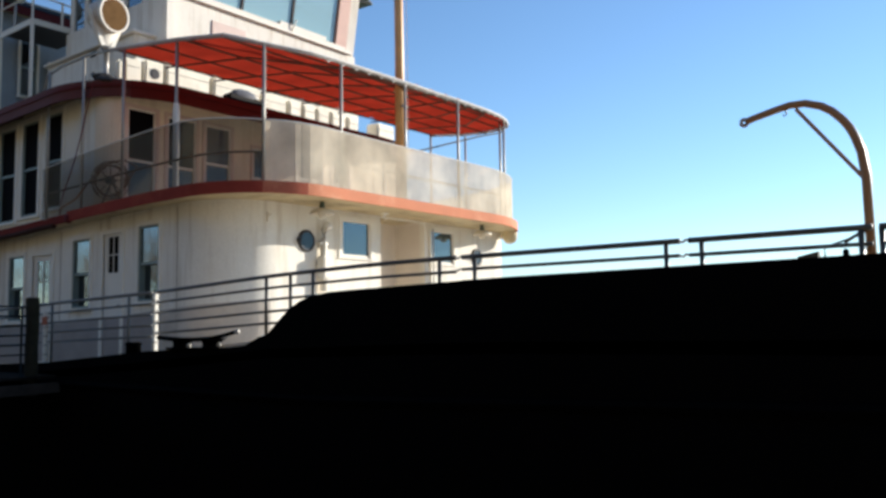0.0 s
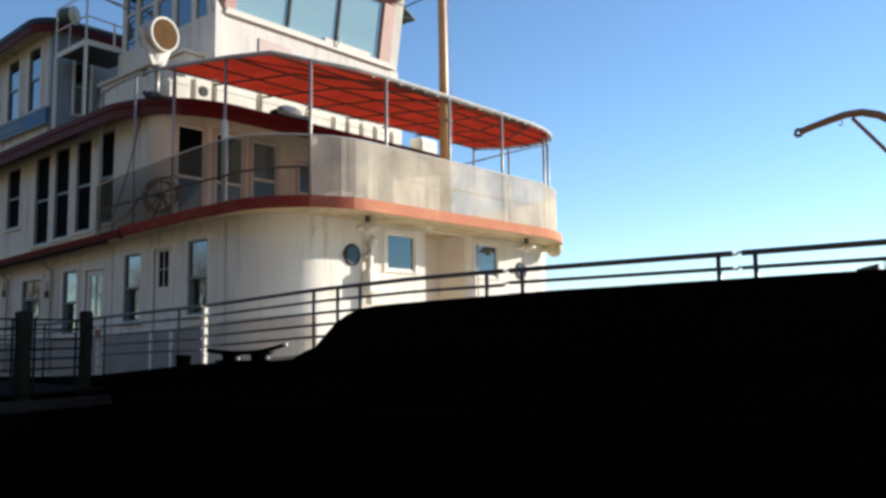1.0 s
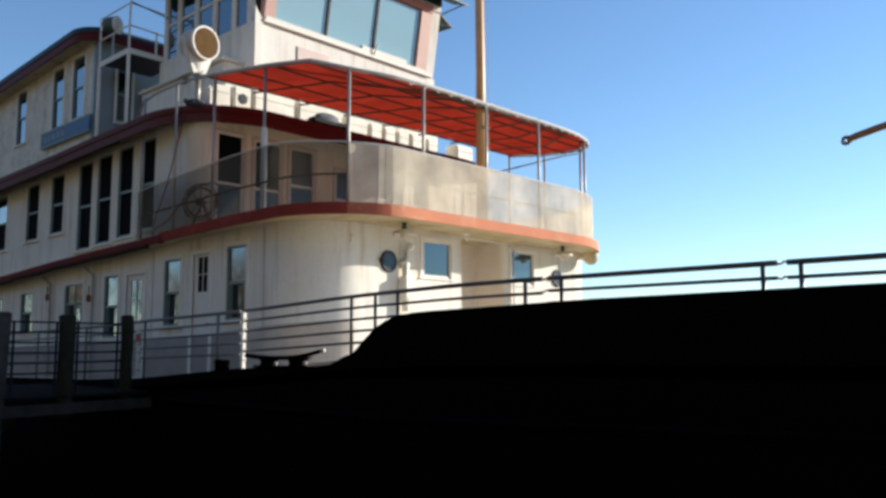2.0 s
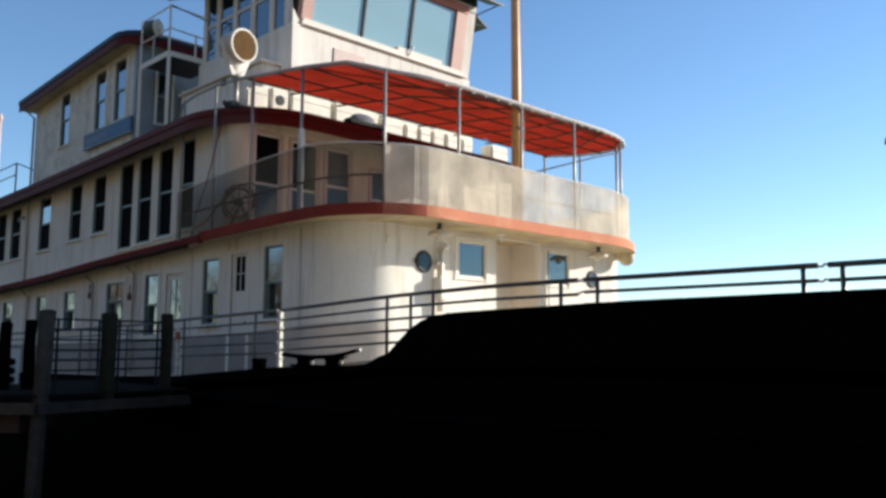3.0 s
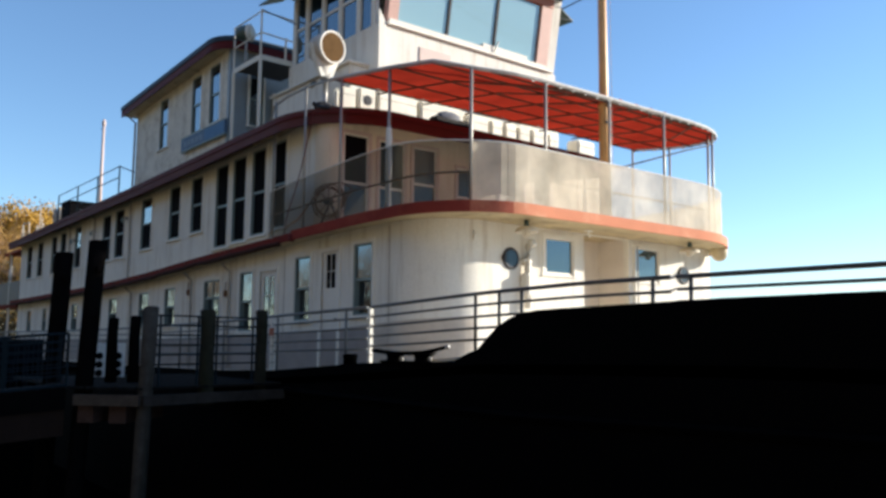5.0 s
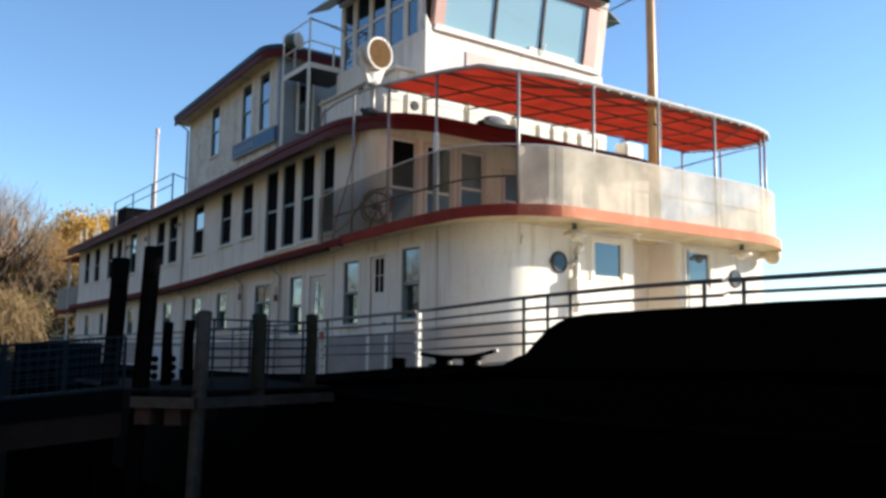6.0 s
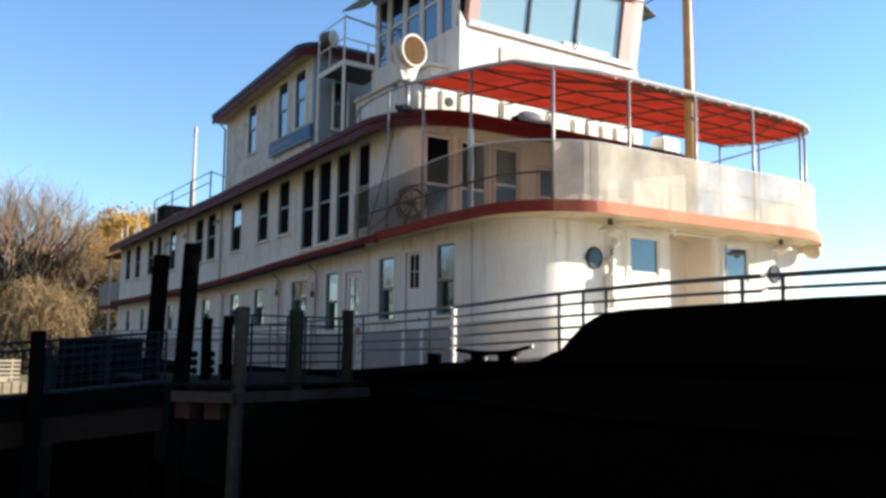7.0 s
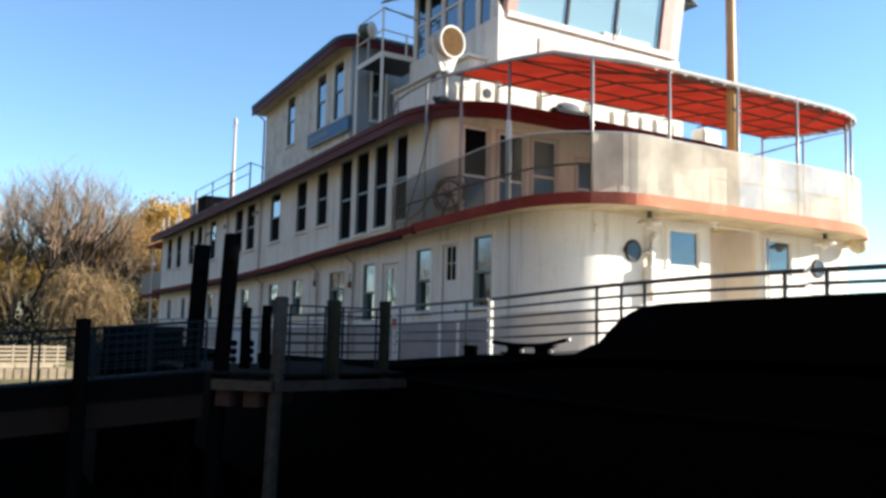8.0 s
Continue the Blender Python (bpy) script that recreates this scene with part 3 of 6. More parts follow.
def porthole(parent, y, z):
    m = Matrix.Translation((FRONT, y, z)) @ Matrix.Rotation(radians(90), 4, "Y")
    rim = part("porthole", lathe([(0.235, -0.02), (0.235, 0.03), (0.215, 0.045), (0.18, 0.045), (0.175, 0.03)], 28, m), BRASS, parent, "dark metal porthole", True)
    part("pane", lathe([(0.18, 0.028), (0.18, 0.036)], 28, m), GLASSP, rim)
    part("hinge", boxes((FRONT + 0.02, FRONT + 0.1, y - 0.27, y - 0.21, z - 0.05, z + 0.05)), BRASS, rim)


porthole(main_house, 11.87, 5.06)
porthole(main_house, 18.08, 5.04)


# ---- upper deck with red fascia ----
upper_deck = thing("upper_deck", "overhanging upper deck with red edge boards", "deck")
near_half = fold(round_front(-11.62, 9.38, 1.9, -17.9, 1.505, arc=48))[0]
far_half = [(x, y) for x, y in fold(round_front(-11.62, 8.95, 3.95, -17.9, 1.0, arc=48))[1]]
nr, fr = near_half, far_half
DL = nr + fr[::-1]
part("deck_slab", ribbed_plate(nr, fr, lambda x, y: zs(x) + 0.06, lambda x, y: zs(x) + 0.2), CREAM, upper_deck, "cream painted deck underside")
part("deck_top", ribbed_plate([(x, y + 0.05) for x, y in nr], [(x, y - 0.05) for x, y in fr], lambda x, y: zs(x) + 0.2, lambda x, y: zs(x) + 0.235), ROOFM, upper_deck)
# Paler stretches put the sun on corner and front into the board's colour.
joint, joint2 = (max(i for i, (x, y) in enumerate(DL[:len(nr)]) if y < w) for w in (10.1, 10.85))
for a, b, mat, lab in ((0, joint + 1, EDGE, "oxide red edge board along the side"), (joint, joint2 + 1, HALFSUNRED, "red edge board at the corner, half paled for the sun"), (joint2, len(DL), SUNRED, "salmon edge board round the front, faded and paled for the sun")):
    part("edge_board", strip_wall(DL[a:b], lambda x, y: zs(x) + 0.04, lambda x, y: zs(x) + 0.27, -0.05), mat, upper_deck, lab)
aftx = [-49.4 + 1.5 * i for i in range(21)] + [-17.9]
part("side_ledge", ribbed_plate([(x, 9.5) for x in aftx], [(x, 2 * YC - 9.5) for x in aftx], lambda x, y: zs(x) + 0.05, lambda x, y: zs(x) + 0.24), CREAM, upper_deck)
part("side_edge_board", strip_wall([(x, 9.5) for x in aftx], lambda x, y: zs(x) + 0.07, lambda x, y: zs(x) + 0.26, -0.05), RED, upper_deck, "weathered red edge board along the side")
part("gutter_end", lathe([(0.05, -0.1), (0.09, -0.06), (0.09, 0.06), (0.05, 0.1)], 10, Matrix.Translation((-17.86, 9.36, zs(-17.86) + 0.1))), MAROON, upper_deck, "dark red gutter end")
GUTTER = material("rusty_gutter_paint", (0.05, 0.022, 0.016), 0.85, spec=0.1, var=0.5, scale=3, stain=(0.02, 0.014, 0.01), stain_amt=0.8)
# Dark tube carries both grime and the shadow line under the board.
part("gutter", tube([(-49.3 + 0.9 * i, 9.46 + 0.01 * math.sin(i * 1.7), zs(-49.3 + 0.9 * i) + 0.05 + 0.012 * math.sin(i * 2.3)) for i in range(35)], 0.065, 6), GUTTER, upper_deck, "rusty gutter doubling as the shadow line under the side board")
part("roof_gutter", tube([(-49.0 + 0.9 * i, 9.36, zr(-49.0 + 0.9 * i) + 0.1 + 0.01 * math.sin(i * 1.9)) for i in range(33)], 0.035, 6), GUTTER, upper_deck)
# Rounded nose added as a stand-in for the soffit at this corner.
nose = Matrix.Translation((-12.5, 19.3, zs(-12.5) + 0.1))
part("corner_nose", lathe([(0.05, -0.38), (0.13, -0.35), (0.2, -0.26), (0.22, -0.1), (0.22, 0.0), (0.18, 0.06)], 18, nose), CREAM, upper_deck, "cream rounded nose standing in for the corner soffit", True)

# ---- upper deckhouse ----
upper_house = thing("upper_deckhouse", "white painted upper deckhouse with tall dark windows", "deckhouse")
UX = -17.1
R2 = 0.5
umap = front_map2 = lambda s, d, z: (UX - d, s, z)
tall = [(-23.5, -22.6, 5.98, 8.44), (-22.3, -21.42, 6.05, 8.48), (-21.06, -20.22, 6.12, 8.5), (-19.86, -19.06, 6.2, 8.52)]
upper_windows = [(-25.4, -24.48, 6.61, 8.36), (-27.28, -26.3, 6.56, 8.32), (-30.05, -28.95, 6.44, 8.26), (-33.0, -31.9, 6.34, 8.2), (-34.6, -33.5, 6.33, 8.16), (-38.6, -37.6, 6.3, 8.1),
                 (-41.0, -40.0, 6.28, 8.08), (-42.6, -41.6, 6.28, 8.05), (-45.3, -44.2, 6.27, 7.98), (-47.5, -46.4, 6.28, 7.96)]
part("wall", holed(side_map, -49, UX - R2, lambda s: zs(s) + 0.22, lambda s: zr(s) + 0.28, 0.16, tall + upper_windows, xcuts), WHITE, upper_house)
part("corner_wall", strip_wall(corner(UX - R2, SIDE + R2, R2, -90, 0, 8), lambda x, y: zs(x) + 0.22, lambda x, y: zr(x) + 0.28, 0.14), WARMW, upper_house)
part("corner_wall", strip_wall(corner(UX - R2, 2 * YC - SIDE - R2, R2, 0, 90, 8), lambda x, y: zs(x) + 0.22, lambda x, y: zr(x) + 0.28, 0.14), WARMW, upper_house)
uz0 = zs(UX) + 0.22
uholes = [(10.3, 11.05, uz0 + 0.03, 8.4), (11.36, 12.18, uz0 + 0.03, 8.38), (12.44, 13.24, 6.4, 8.37), (13.95, 14.5, 6.4, 8.0), (15.54, 16.5, 6.4, 8.42), (16.9, 17.6, 6.4, 8.45)]
part("front_wall", holed(umap, SIDE + R2, 2 * YC - SIDE - R2, lambda s: uz0, lambda s: zr(UX) + 0.28, 0.16, uholes), WARMW, upper_house)
part("far_wall", mapped_boxes(lambda s, d, z: (s, 2 * YC - SIDE - d, z), (-49, UX - R2, 0, 0.15, 5.0, 8.3)), WHITE, upper_house)
part("aft_wall", boxes((-49.0, -48.85, SIDE + 0.16, 2 * YC - SIDE - 0.15, 5.0, 8.3)), WHITE, upper_house)
for w in tall:
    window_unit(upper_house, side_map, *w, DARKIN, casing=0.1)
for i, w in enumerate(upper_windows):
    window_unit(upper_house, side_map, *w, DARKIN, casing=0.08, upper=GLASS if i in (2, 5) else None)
for i, w in enumerate(uholes):
    window_unit(upper_house, umap, *w, GLASSP if i < 4 else BEIGE, casing=0.08, frame_mat=WHITE2, casing_mat=PALEP, upper=GLASSP if i in (2, 3) else DARKIN)

# ---- roof of the upper house ----
upper_roof = thing("upper_roof", "flat deck roof with maroon edge board", "roof")
RL = round_front(-16.5, 9.3, 2.2, -49.5, 1.5)
nr, fr = fold(RL)
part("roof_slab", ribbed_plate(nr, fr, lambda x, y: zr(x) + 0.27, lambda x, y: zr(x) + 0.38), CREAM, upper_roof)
part("roof_deck", ribbed_plate([(x, y + 0.04) for x, y in nr], [(x, y - 0.04) for x, y in fr], lambda x, y: zr(x) + 0.38, lambda x, y: zr(x) + 0.42), ROOFM, upper_roof)
part("edge_board", strip_wall(RL[:33], lambda x, y: zr(x) + 0.07, lambda x, y: zr(x) + 0.29, -0.05), MAUVE, upper_roof, "faded mauve roof edge board")
part("edge_board", strip_wall(RL[32:], lambda x, y: zr(x) + 0.05, lambda x, y: zr(x) + 0.29, -0.05), MAROON, upper_roof, "dark red roof edge board")
part("edge_cap", strip_wall(RL[:33], lambda x, y: zr(x) + 0.29, lambda x, y: zr(x) + 0.35, -0.08), MAROON, upper_roof, "red roof edge trim")
part("edge_cap", strip_wall(RL[:33], lambda x, y: zr(x) + 0.352, lambda x, y: zr(x) + 0.45, -0.06), MAUVE, upper_roof, "faded mauve roof edge trim")
part("edge_cap", strip_wall(RL[32:], lambda x, y: zr(x) + 0.29, lambda x, y: zr(x) + 0.45, -0.08), MAROON, upper_roof, "red roof edge trim")

# ---- texas house ----
texas = thing("texas_cabin", "weathered white upper cabin with maroon eaves", "cabin")
TY, TX0, TX1 = 10.6, -33.5, -24.8
tz0, tz1 = 8.98, 12.3
tmap = lambda s, d, z: (s, TY + d, z)
tw = [(-30.85, -30.0, 10.4, 12.3), (-27.75, -26.9, 10.42, 12.4), (-26.2, -25.35, 10.45, 12.44)]
part("wall", holed(tmap, TX0, TX1, lambda s: tz0, lambda s: tz1 + 0.1 + (s - TX0) * 0.042, 0.15, tw), TEXW, texas)
part("front_wall", boxes((TX1, TX1 + 0.15, TY, 2 * YC - TY, tz0, tz1 + 0.44)), SHADEW, texas, "front wall with its blue shade put into the colour")
window_unit(texas, lambda s_, d, z: (TX1 + 0.28 - d, s_, z), 11.25, 11.75, 10.25, 12.0, GLASS, casing=0.06)
window_unit(texas, lambda s_, d, z: (TX1 + 0.28 - d, s_, z), 12.15, 12.5, 9.6, 11.4, DARKIN, casing=0.06, sash=False)
part("aft_wall", boxes((TX0, TX0 + 0.15, TY + 0.15, 2 * YC - TY - 0.15, tz0, tz1)), WHITE, texas)
part("far_wall", boxes((TX0, TX1, 2 * YC - TY - 0.15, 2 * YC - TY, tz0, tz1)), WHITE, texas)
for w in tw:
    window_unit(texas, tmap, *w, GLASS, casing=0.1)
TE = round_front(TX1 + 0.45, TY - 0.46, 0.9, TX0 - 0.5, 1.4)
tz = lambda x, y=0: tz1 - 0.04 + (x - TX0) * 0.042
nr, fr = fold(TE)
part("roof", ribbed_plate(nr, fr, lambda x, y: tz(x) + 0.1, lambda x, y: tz(x) + 0.4), ROOFM, texas)
part("eave_board", strip_wall(TE, lambda x, y: tz(x), lambda x, y: tz(x) + 0.25, -0.04), MAROON, texas, "maroon eave board")
part("eave_cap", strip_wall(TE, lambda x, y: tz(x) + 0.252, lambda x, y: tz(x) + 0.42, -0.07), EAVECAP, texas, "blue grey eave cap")
part("soffit", ribbed_plate([(x, y + 0.05) for x, y in nr], [(x, y - 0.05) for x, y in fr], lambda x, y: tz(x) + 0.06, lambda x, y: tz(x) + 0.1), CREAM, texas)
part("downpipe", tube([(TX0 - 0.02, TY - 0.4, 12.25), (TX0 - 0.05, TY - 0.06, 12.0), (TX0 - 0.05, TY - 0.06, 9.05)], 0.045, 6), STEEL, texas)
name_board = thing("name_board", "faded blue name board on the cabin side", "sign", (-26.4, TY, 10.07))
part("board", boxes((-1.85, 1.85, -0.14, -0.06, -0.22, 0.22), bevel=0.01), BLUEB, name_board)
part("border", boxes((-1.88, 1.88, -0.15, -0.055, 0.222, 0.26), (-1.88, 1.88, -0.15, -0.055, -0.26, -0.222)), FRAME, name_board)
part("panel", boxes((0.25, 1.8, -0.146, -0.1405, -0.2, 0.2)), BLUEP, name_board, "brighter blue painted end panel")
for i in range(5):
    part("lettering_bar", boxes((-1.6 + i * 0.34, -1.36 + i * 0.34, -0.146, -0.1405, -0.09, 0.09)), BLUEG, name_board)

# ---- pilothouse ----
lower_cabin = thing("lower_cabin", "low white cabin under the pilothouse", "cabin")
part("wall", boxes((-22.3, -18.0, 11.0, 2 * YC - 11.0, 9.0, 10.55), bevel=0.03), WHITE, lower_cabin)
part("roof_lip", boxes((-22.4, -17.9, 10.9, 2 * YC - 10.9, 10.552, 10.62), bevel=0.02), WHITE2, lower_cabin)
for x in (-19.9,):
    part("vent", boxes((x - 0.12, x + 0.12, 10.97, 10.998, 10.35, 10.5)), TARP, lower_cabin)
pilot = thing("pilothouse", "white pilothouse with large outward leaning front windows", "pilothouse")
PY0, PY1, PX0, PX1 = 11.55, 18.3, -22.4, -17.5
part("front_wall", boxes((PX1 - 0.14, PX1, PY0, PY1, 10.3, 11.66), bevel=0.012), WHITE, pilot)
part("side_wall", boxes((PX0, PX1 - 0.142, PY0, PY0 + 0.14, 10.3, 11.66)), WHITE, pilot)
part("side_wall", boxes((PX0, PX1 - 0.142, PY1 - 0.14, PY1, 10.3, 11.66)), WHITE, pilot)
part("aft_wall", boxes((PX0, PX0 + 0.14, PY0 + 0.142, PY1 - 0.142, 10.3, 13.9)), WHITE, pilot)
part("notice_board", boxes((PX1, PX1 + 0.03, 12.9, 14.0, 10.85, 11.3), bevel=0.008), PALEP, pilot, "pale pink notice board")
part("floor", boxes((PX0 + 0.14, PX1 - 0.14, PY0 + 0.14, PY1 - 0.14, 10.56, 10.7)), ROOFM, pilot)
LEAN = 0.32


def leaning(y0, y1, z0, z1, d0, d1):
    bm = bmesh.new()
    x = lambda z, d: PX1 - d + LEAN * (z - 11.66) / 1.95
    v = [bm.verts.new(p) for p in ((x(z0, d0), y0, z0), (x(z0, d0), y1, z0), (x(z0, d1), y1, z0), (x(z0, d1), y0, z0), (x(z1, d0), y0, z1), (x(z1, d0), y1, z1), (x(z1, d1), y1, z1), (x(z1, d1), y0, z1))]
    for f in ((0, 3, 2, 1), (4, 5, 6, 7), (0, 1, 5, 4), (1, 2, 6, 5), (2, 3, 7, 6), (3, 0, 4, 7)):
        bm.faces.new([v[i] for i in f])
    return bm


ym = [12.1, 13.87, 15.65, 17.42]
part("sill_board", boxes((PX1 - 0.2, PX1 + 0.1, PY0 + 0.25, PY1 - 0.25, 11.662, 11.74)), WHITE2, pilot)
for a, b in zip(ym, ym[1:]):
    part("window_pane", leaning(a + 0.04, b - 0.04, 11.76, 13.6, 0.05, 0.07), GLASSSKY, pilot, "front window glass with pale sky put into its colour")
for y in ym[1:3]:
    part("mullion", leaning(y - 0.035, y + 0.035, 11.742, 13.6, 0.0, 0.09), BRASS, pilot)
part("corner_post", leaning(PY0 + 0.25, ym[0] + 0.03, 11.742, 13.6, -0.03, 0.2), PINK, pilot, "faded pink corner post")
part("corner_post", leaning(ym[3] - 0.02, PY1 - 0.45, 11.742, 13.6, -0.03, 0.2), PINK, pilot, "faded pink corner post")
part("corner_wing", leaning(PY1 - 0.448, PY1 - 0.1, 11.664, 13.85, -0.02, 0.2), WHITE, pilot)
part("header", leaning(PY0 + 0.2, PY1 - 0.45, 13.602, 13.85, -0.05, 0.2), SALMON, pilot, "salmon painted window header")
part("corner_fin", plate([(PX1 + 0.004, PY0 - 0.02), (PX1 + 0.05, PY0 - 0.02), (PX1 + 0.05, PY0 + 0.2), (PX1 + 0.004, PY0 + 0.2)], lambda x, y: 10.34, lambda x, y: 12.0 - (y - PY0) * 1.5), WHITE, pilot)
part("window_sill", leaning(PY0 + 0.3, PY1 - 0.5, 11.742, 11.83, -0.06, 0.04), WHITE2, pilot)
part("sill_block", leaning(15.2, 17.0, 11.83, 11.95, -0.02, 0.04), WHITE2, pilot)
part("wiper", tube([(PX1 + 0.12, 15.6, 11.75), (PX1 + 0.12, 15.75, 12.1)], 0.025, 6), WHITE2, pilot)
part("wiper", tube([(PX1 + 0.38, 14.3, 13.62), (PX1 + 0.3, 14.0, 13.25)], 0.02, 6), TARP, pilot)
for y in (PY0 + 0.03, PY1 - 0.17):
    for xa in (PX0 + 0.14, -21.5, -20.55, -19.6, -18.65, PX1 - 0.42):
        part("side_post", boxes((xa, xa + 0.2, y, y + 0.13, 11.662, 13.75)), WHITE, pilot)
    part("side_pane", boxes((PX0 + 0.2, PX1 - 0.3, y + 0.05, y + 0.07, 11.664, 13.75)), GLASS, pilot)
    part("side_rail", boxes((PX0 + 0.2, PX1 - 0.3, y + 0.02, y + 0.11, 12.7, 12.78)), WHITE2, pilot)
part("ceiling_board", boxes((PX0, PX1 + 0.3, PY0, PY1, 13.86, 13.98)), WHITE2, pilot)
part("roof", boxes((PX0 - 0.1, PX1 + 0.32, PY0 - 0.05, PY1 + 0.05, 13.984, 14.3), bevel=0.02), GREEN, pilot, "dark green pilothouse roof")


def visor(edge_in, edge_out, thick=0.05):
    """A sloping board between two edges, each a pair of points."""
    bm = bmesh.new()
    v = [bm.verts.new(p) for p in (*edge_in, *reversed(edge_out))]
    u = [bm.verts.new(q.co - Vector((0, 0, thick))) for q in v]
    bm.faces.new(v)
    bm.faces.new(u[::-1])
    for i in range(4):
        bm.faces.new((v[i], v[(i + 1) % 4], u[(i + 1) % 4], u[i]))
    return bm


part("front_visor", visor(((PX1 + 0.33, PY0 - 0.5, 14.28), (PX1 + 0.33, PY1 + 0.5, 14.28)), ((PX1 + 0.95, PY0 - 0.6, 14.06), (PX1 + 0.95, PY1 + 0.6, 14.06))), GREEN, pilot, "dark green front sun visor")
for y_in, y_out in ((PY0 - 0.06, PY0 - 0.7), (PY1 + 0.06, PY1 + 0.72)):
    part("side_visor", visor(((PX0 - 0.5, y_in, 14.0), (PX1 + 0.1, y_in, 13.96)), ((PX0 - 0.8, y_out, 13.78), (PX1 + 0.12, y_out, 13.6))), GREEN, pilot, "dark green side sun visor")
    part("visor_strut", tube([(PX1 + 0.1, y_in, 13.5), (PX1 + 0.1, y_out * 0.9 + y_in * 0.1, 13.6)], 0.02, 6), TARP, pilot)
part("visor_strut", tube([(PX1 + 0.3, PY1 - 0.05, 13.7), (PX1 + 0.85, PY1 + 0.45, 14.04)], 0.02, 6), TARP, pilot)

# ---- lookout platform beside the cabin front ----
lookout = thing("lookout_platform", "white steel lookout platform with pipe rails", "platform")
LX0, LX1, LY0, LY1, LZ = -24.4, -22.5, 10.62, 12.3, 11.9
part("floor", boxes((LX0, LX1, LY0, LY1, LZ - 0.03, LZ), bevel=0.008), TARP, lookout, "dark grating floor")
part("floor_edge", boxes((LX0, LX1, LY0 - 0.03, LY0, LZ - 0.14, LZ + 0.02)), WHITE2, lookout)
part("floor_edge", boxes((LX1, LX1 + 0.03, LY0, LY1, LZ - 0.14, LZ + 0.02)), WHITE2, lookout)
for x, y in ((LX0, LY0), (LX1, LY0), (LX1, LY1)):
    part("leg", tube([(x, y, 9.1 if y == LY0 else 10.6), (x, y, LZ - 0.08)], 0.055, 8), WHITE2, lookout)
for x, y, h in ((LX0, LY0, 1.42), (LX1, LY0, 1.45), (LX1, LY1, 1.3), (LX1, (LY0 + LY1) / 2, 0.72)):
    part("post", tube([(x, y, LZ), (x, y, LZ + h)], 0.032, 8), WHITE2, lookout)
for h in (0.72, 1.4):
    part("rail", tube([(LX0, LY0, LZ + h), (LX1, LY0, LZ + h), (LX1, LY1, LZ + h - 0.08)], 0.026, 8), WHITE2, lookout)
part("rail", tube([(LX1, LY0, LZ + 1.44), (-21.9, 11.5, 12.9)], 0.018, 6), TARP, lookout)
small_lamp = thing("small_searchlight", "small dark searchlight on the lookout platform", "searchlight", (LX0 + 0.55, LY0 + 0.14, LZ + 0.0))
part("post", tube([(0, 0, 0), (0, 0, 1.0)], 0.04, 8), STEEL, small_lamp)
ml = Matrix.Translation((0, 0, 1.12)) @ Matrix.Rotation(radians(38), 4, "Z") @ Matrix.Rotation(radians(90), 4, "Y")
part("drum", lathe([(0.12, -0.34), (0.22, -0.26), (0.27, 0.1), (0.25, 0.14)], 18, ml), LAMPM, small_lamp, smooth=True)
part("rim", lathe([(0.27, 0.08), (0.28, 0.1), (0.28, 0.16), (0.24, 0.18)], 18, ml), WHITE2, small_lamp, smooth=True)
part("lens", lathe([(0.24, 0.17), (0.2, 0.22), (0.08, 0.24)], 18, ml), BULB, small_lamp)

# ---- searchlight ----
search = thing("searchlight", "large white drum searchlight with amber lens", "searchlight", (-17.5, 9.98, 8.95))
part("stand", lathe([(0.16, 0.0), (0.15, 0.04), (0.06, 0.08), (0.06, 0.78), (0.13, 0.8), (0.13, 0.86)], 16), STEEL, search, smooth=True)
part("cradle", lathe([(0.13, 0.84), (0.2, 0.97), (0.3, 1.2), (0.38, 1.4), (0.36, 1.41)], 20, Matrix.Translation((-0.05, 0, 0)) @ Matrix.Diagonal((0.55, 1, 1, 1))), WHITE2, search, smooth=True)
for sy in (-1, 1):
    bm = bmesh.new()
    v = [bm.verts.new(p) for p in ((-0.05, sy * 0.05, 0.86), (0.06, sy * 0.05, 0.86), (0.05, sy * 0.43, 1.66), (-0.05, sy * 0.43, 1.66))]
    u = [bm.verts.new(p) for p in ((-0.05, sy * 0.16, 0.86), (0.06, sy * 0.16, 0.86), (0.05, sy * 0.47, 1.66), (-0.05, sy * 0.47, 1.66))]
    bm.faces.new(v)
    bm.faces.new(u[::-1])
    for i in range(4):
        bm.faces.new((v[i], v[(i + 1) % 4], u[(i + 1) % 4], u[i]))
    part("fork", bm, WHITE2, search)
ms = Matrix.Translation((0.0, 0, 1.6)) @ Matrix.Rotation(radians(9), 4, "Z") @ Matrix.Rotation(radians(93), 4, "Y")
# Drum coloured grey to carry the shade on its side.
part("drum", lathe([(0.1, -0.48), (0.26, -0.42), (0.36, -0.28), (0.4, -0.08), (0.405, 0.2), (0.37, 0.22)], 28, ms), PALEGREY, search, "white drum body greyed for its shaded side", True)
part("rim", lathe([(0.4, 0.16), (0.42, 0.2), (0.415, 0.25), (0.37, 0.262), (0.365, 0.24)], 28, ms), WHITE2, search, smooth=True)
part("lens", lathe([(0.37, 0.245), (0.32, 0.256), (0.0001, 0.262)], 28, ms), LENS, search, "amber ribbed lens")
part("latch", boxes((0.02, 0.12, 0.42, 0.46, 1.52, 1.66), bevel=0.01), STEEL, search)

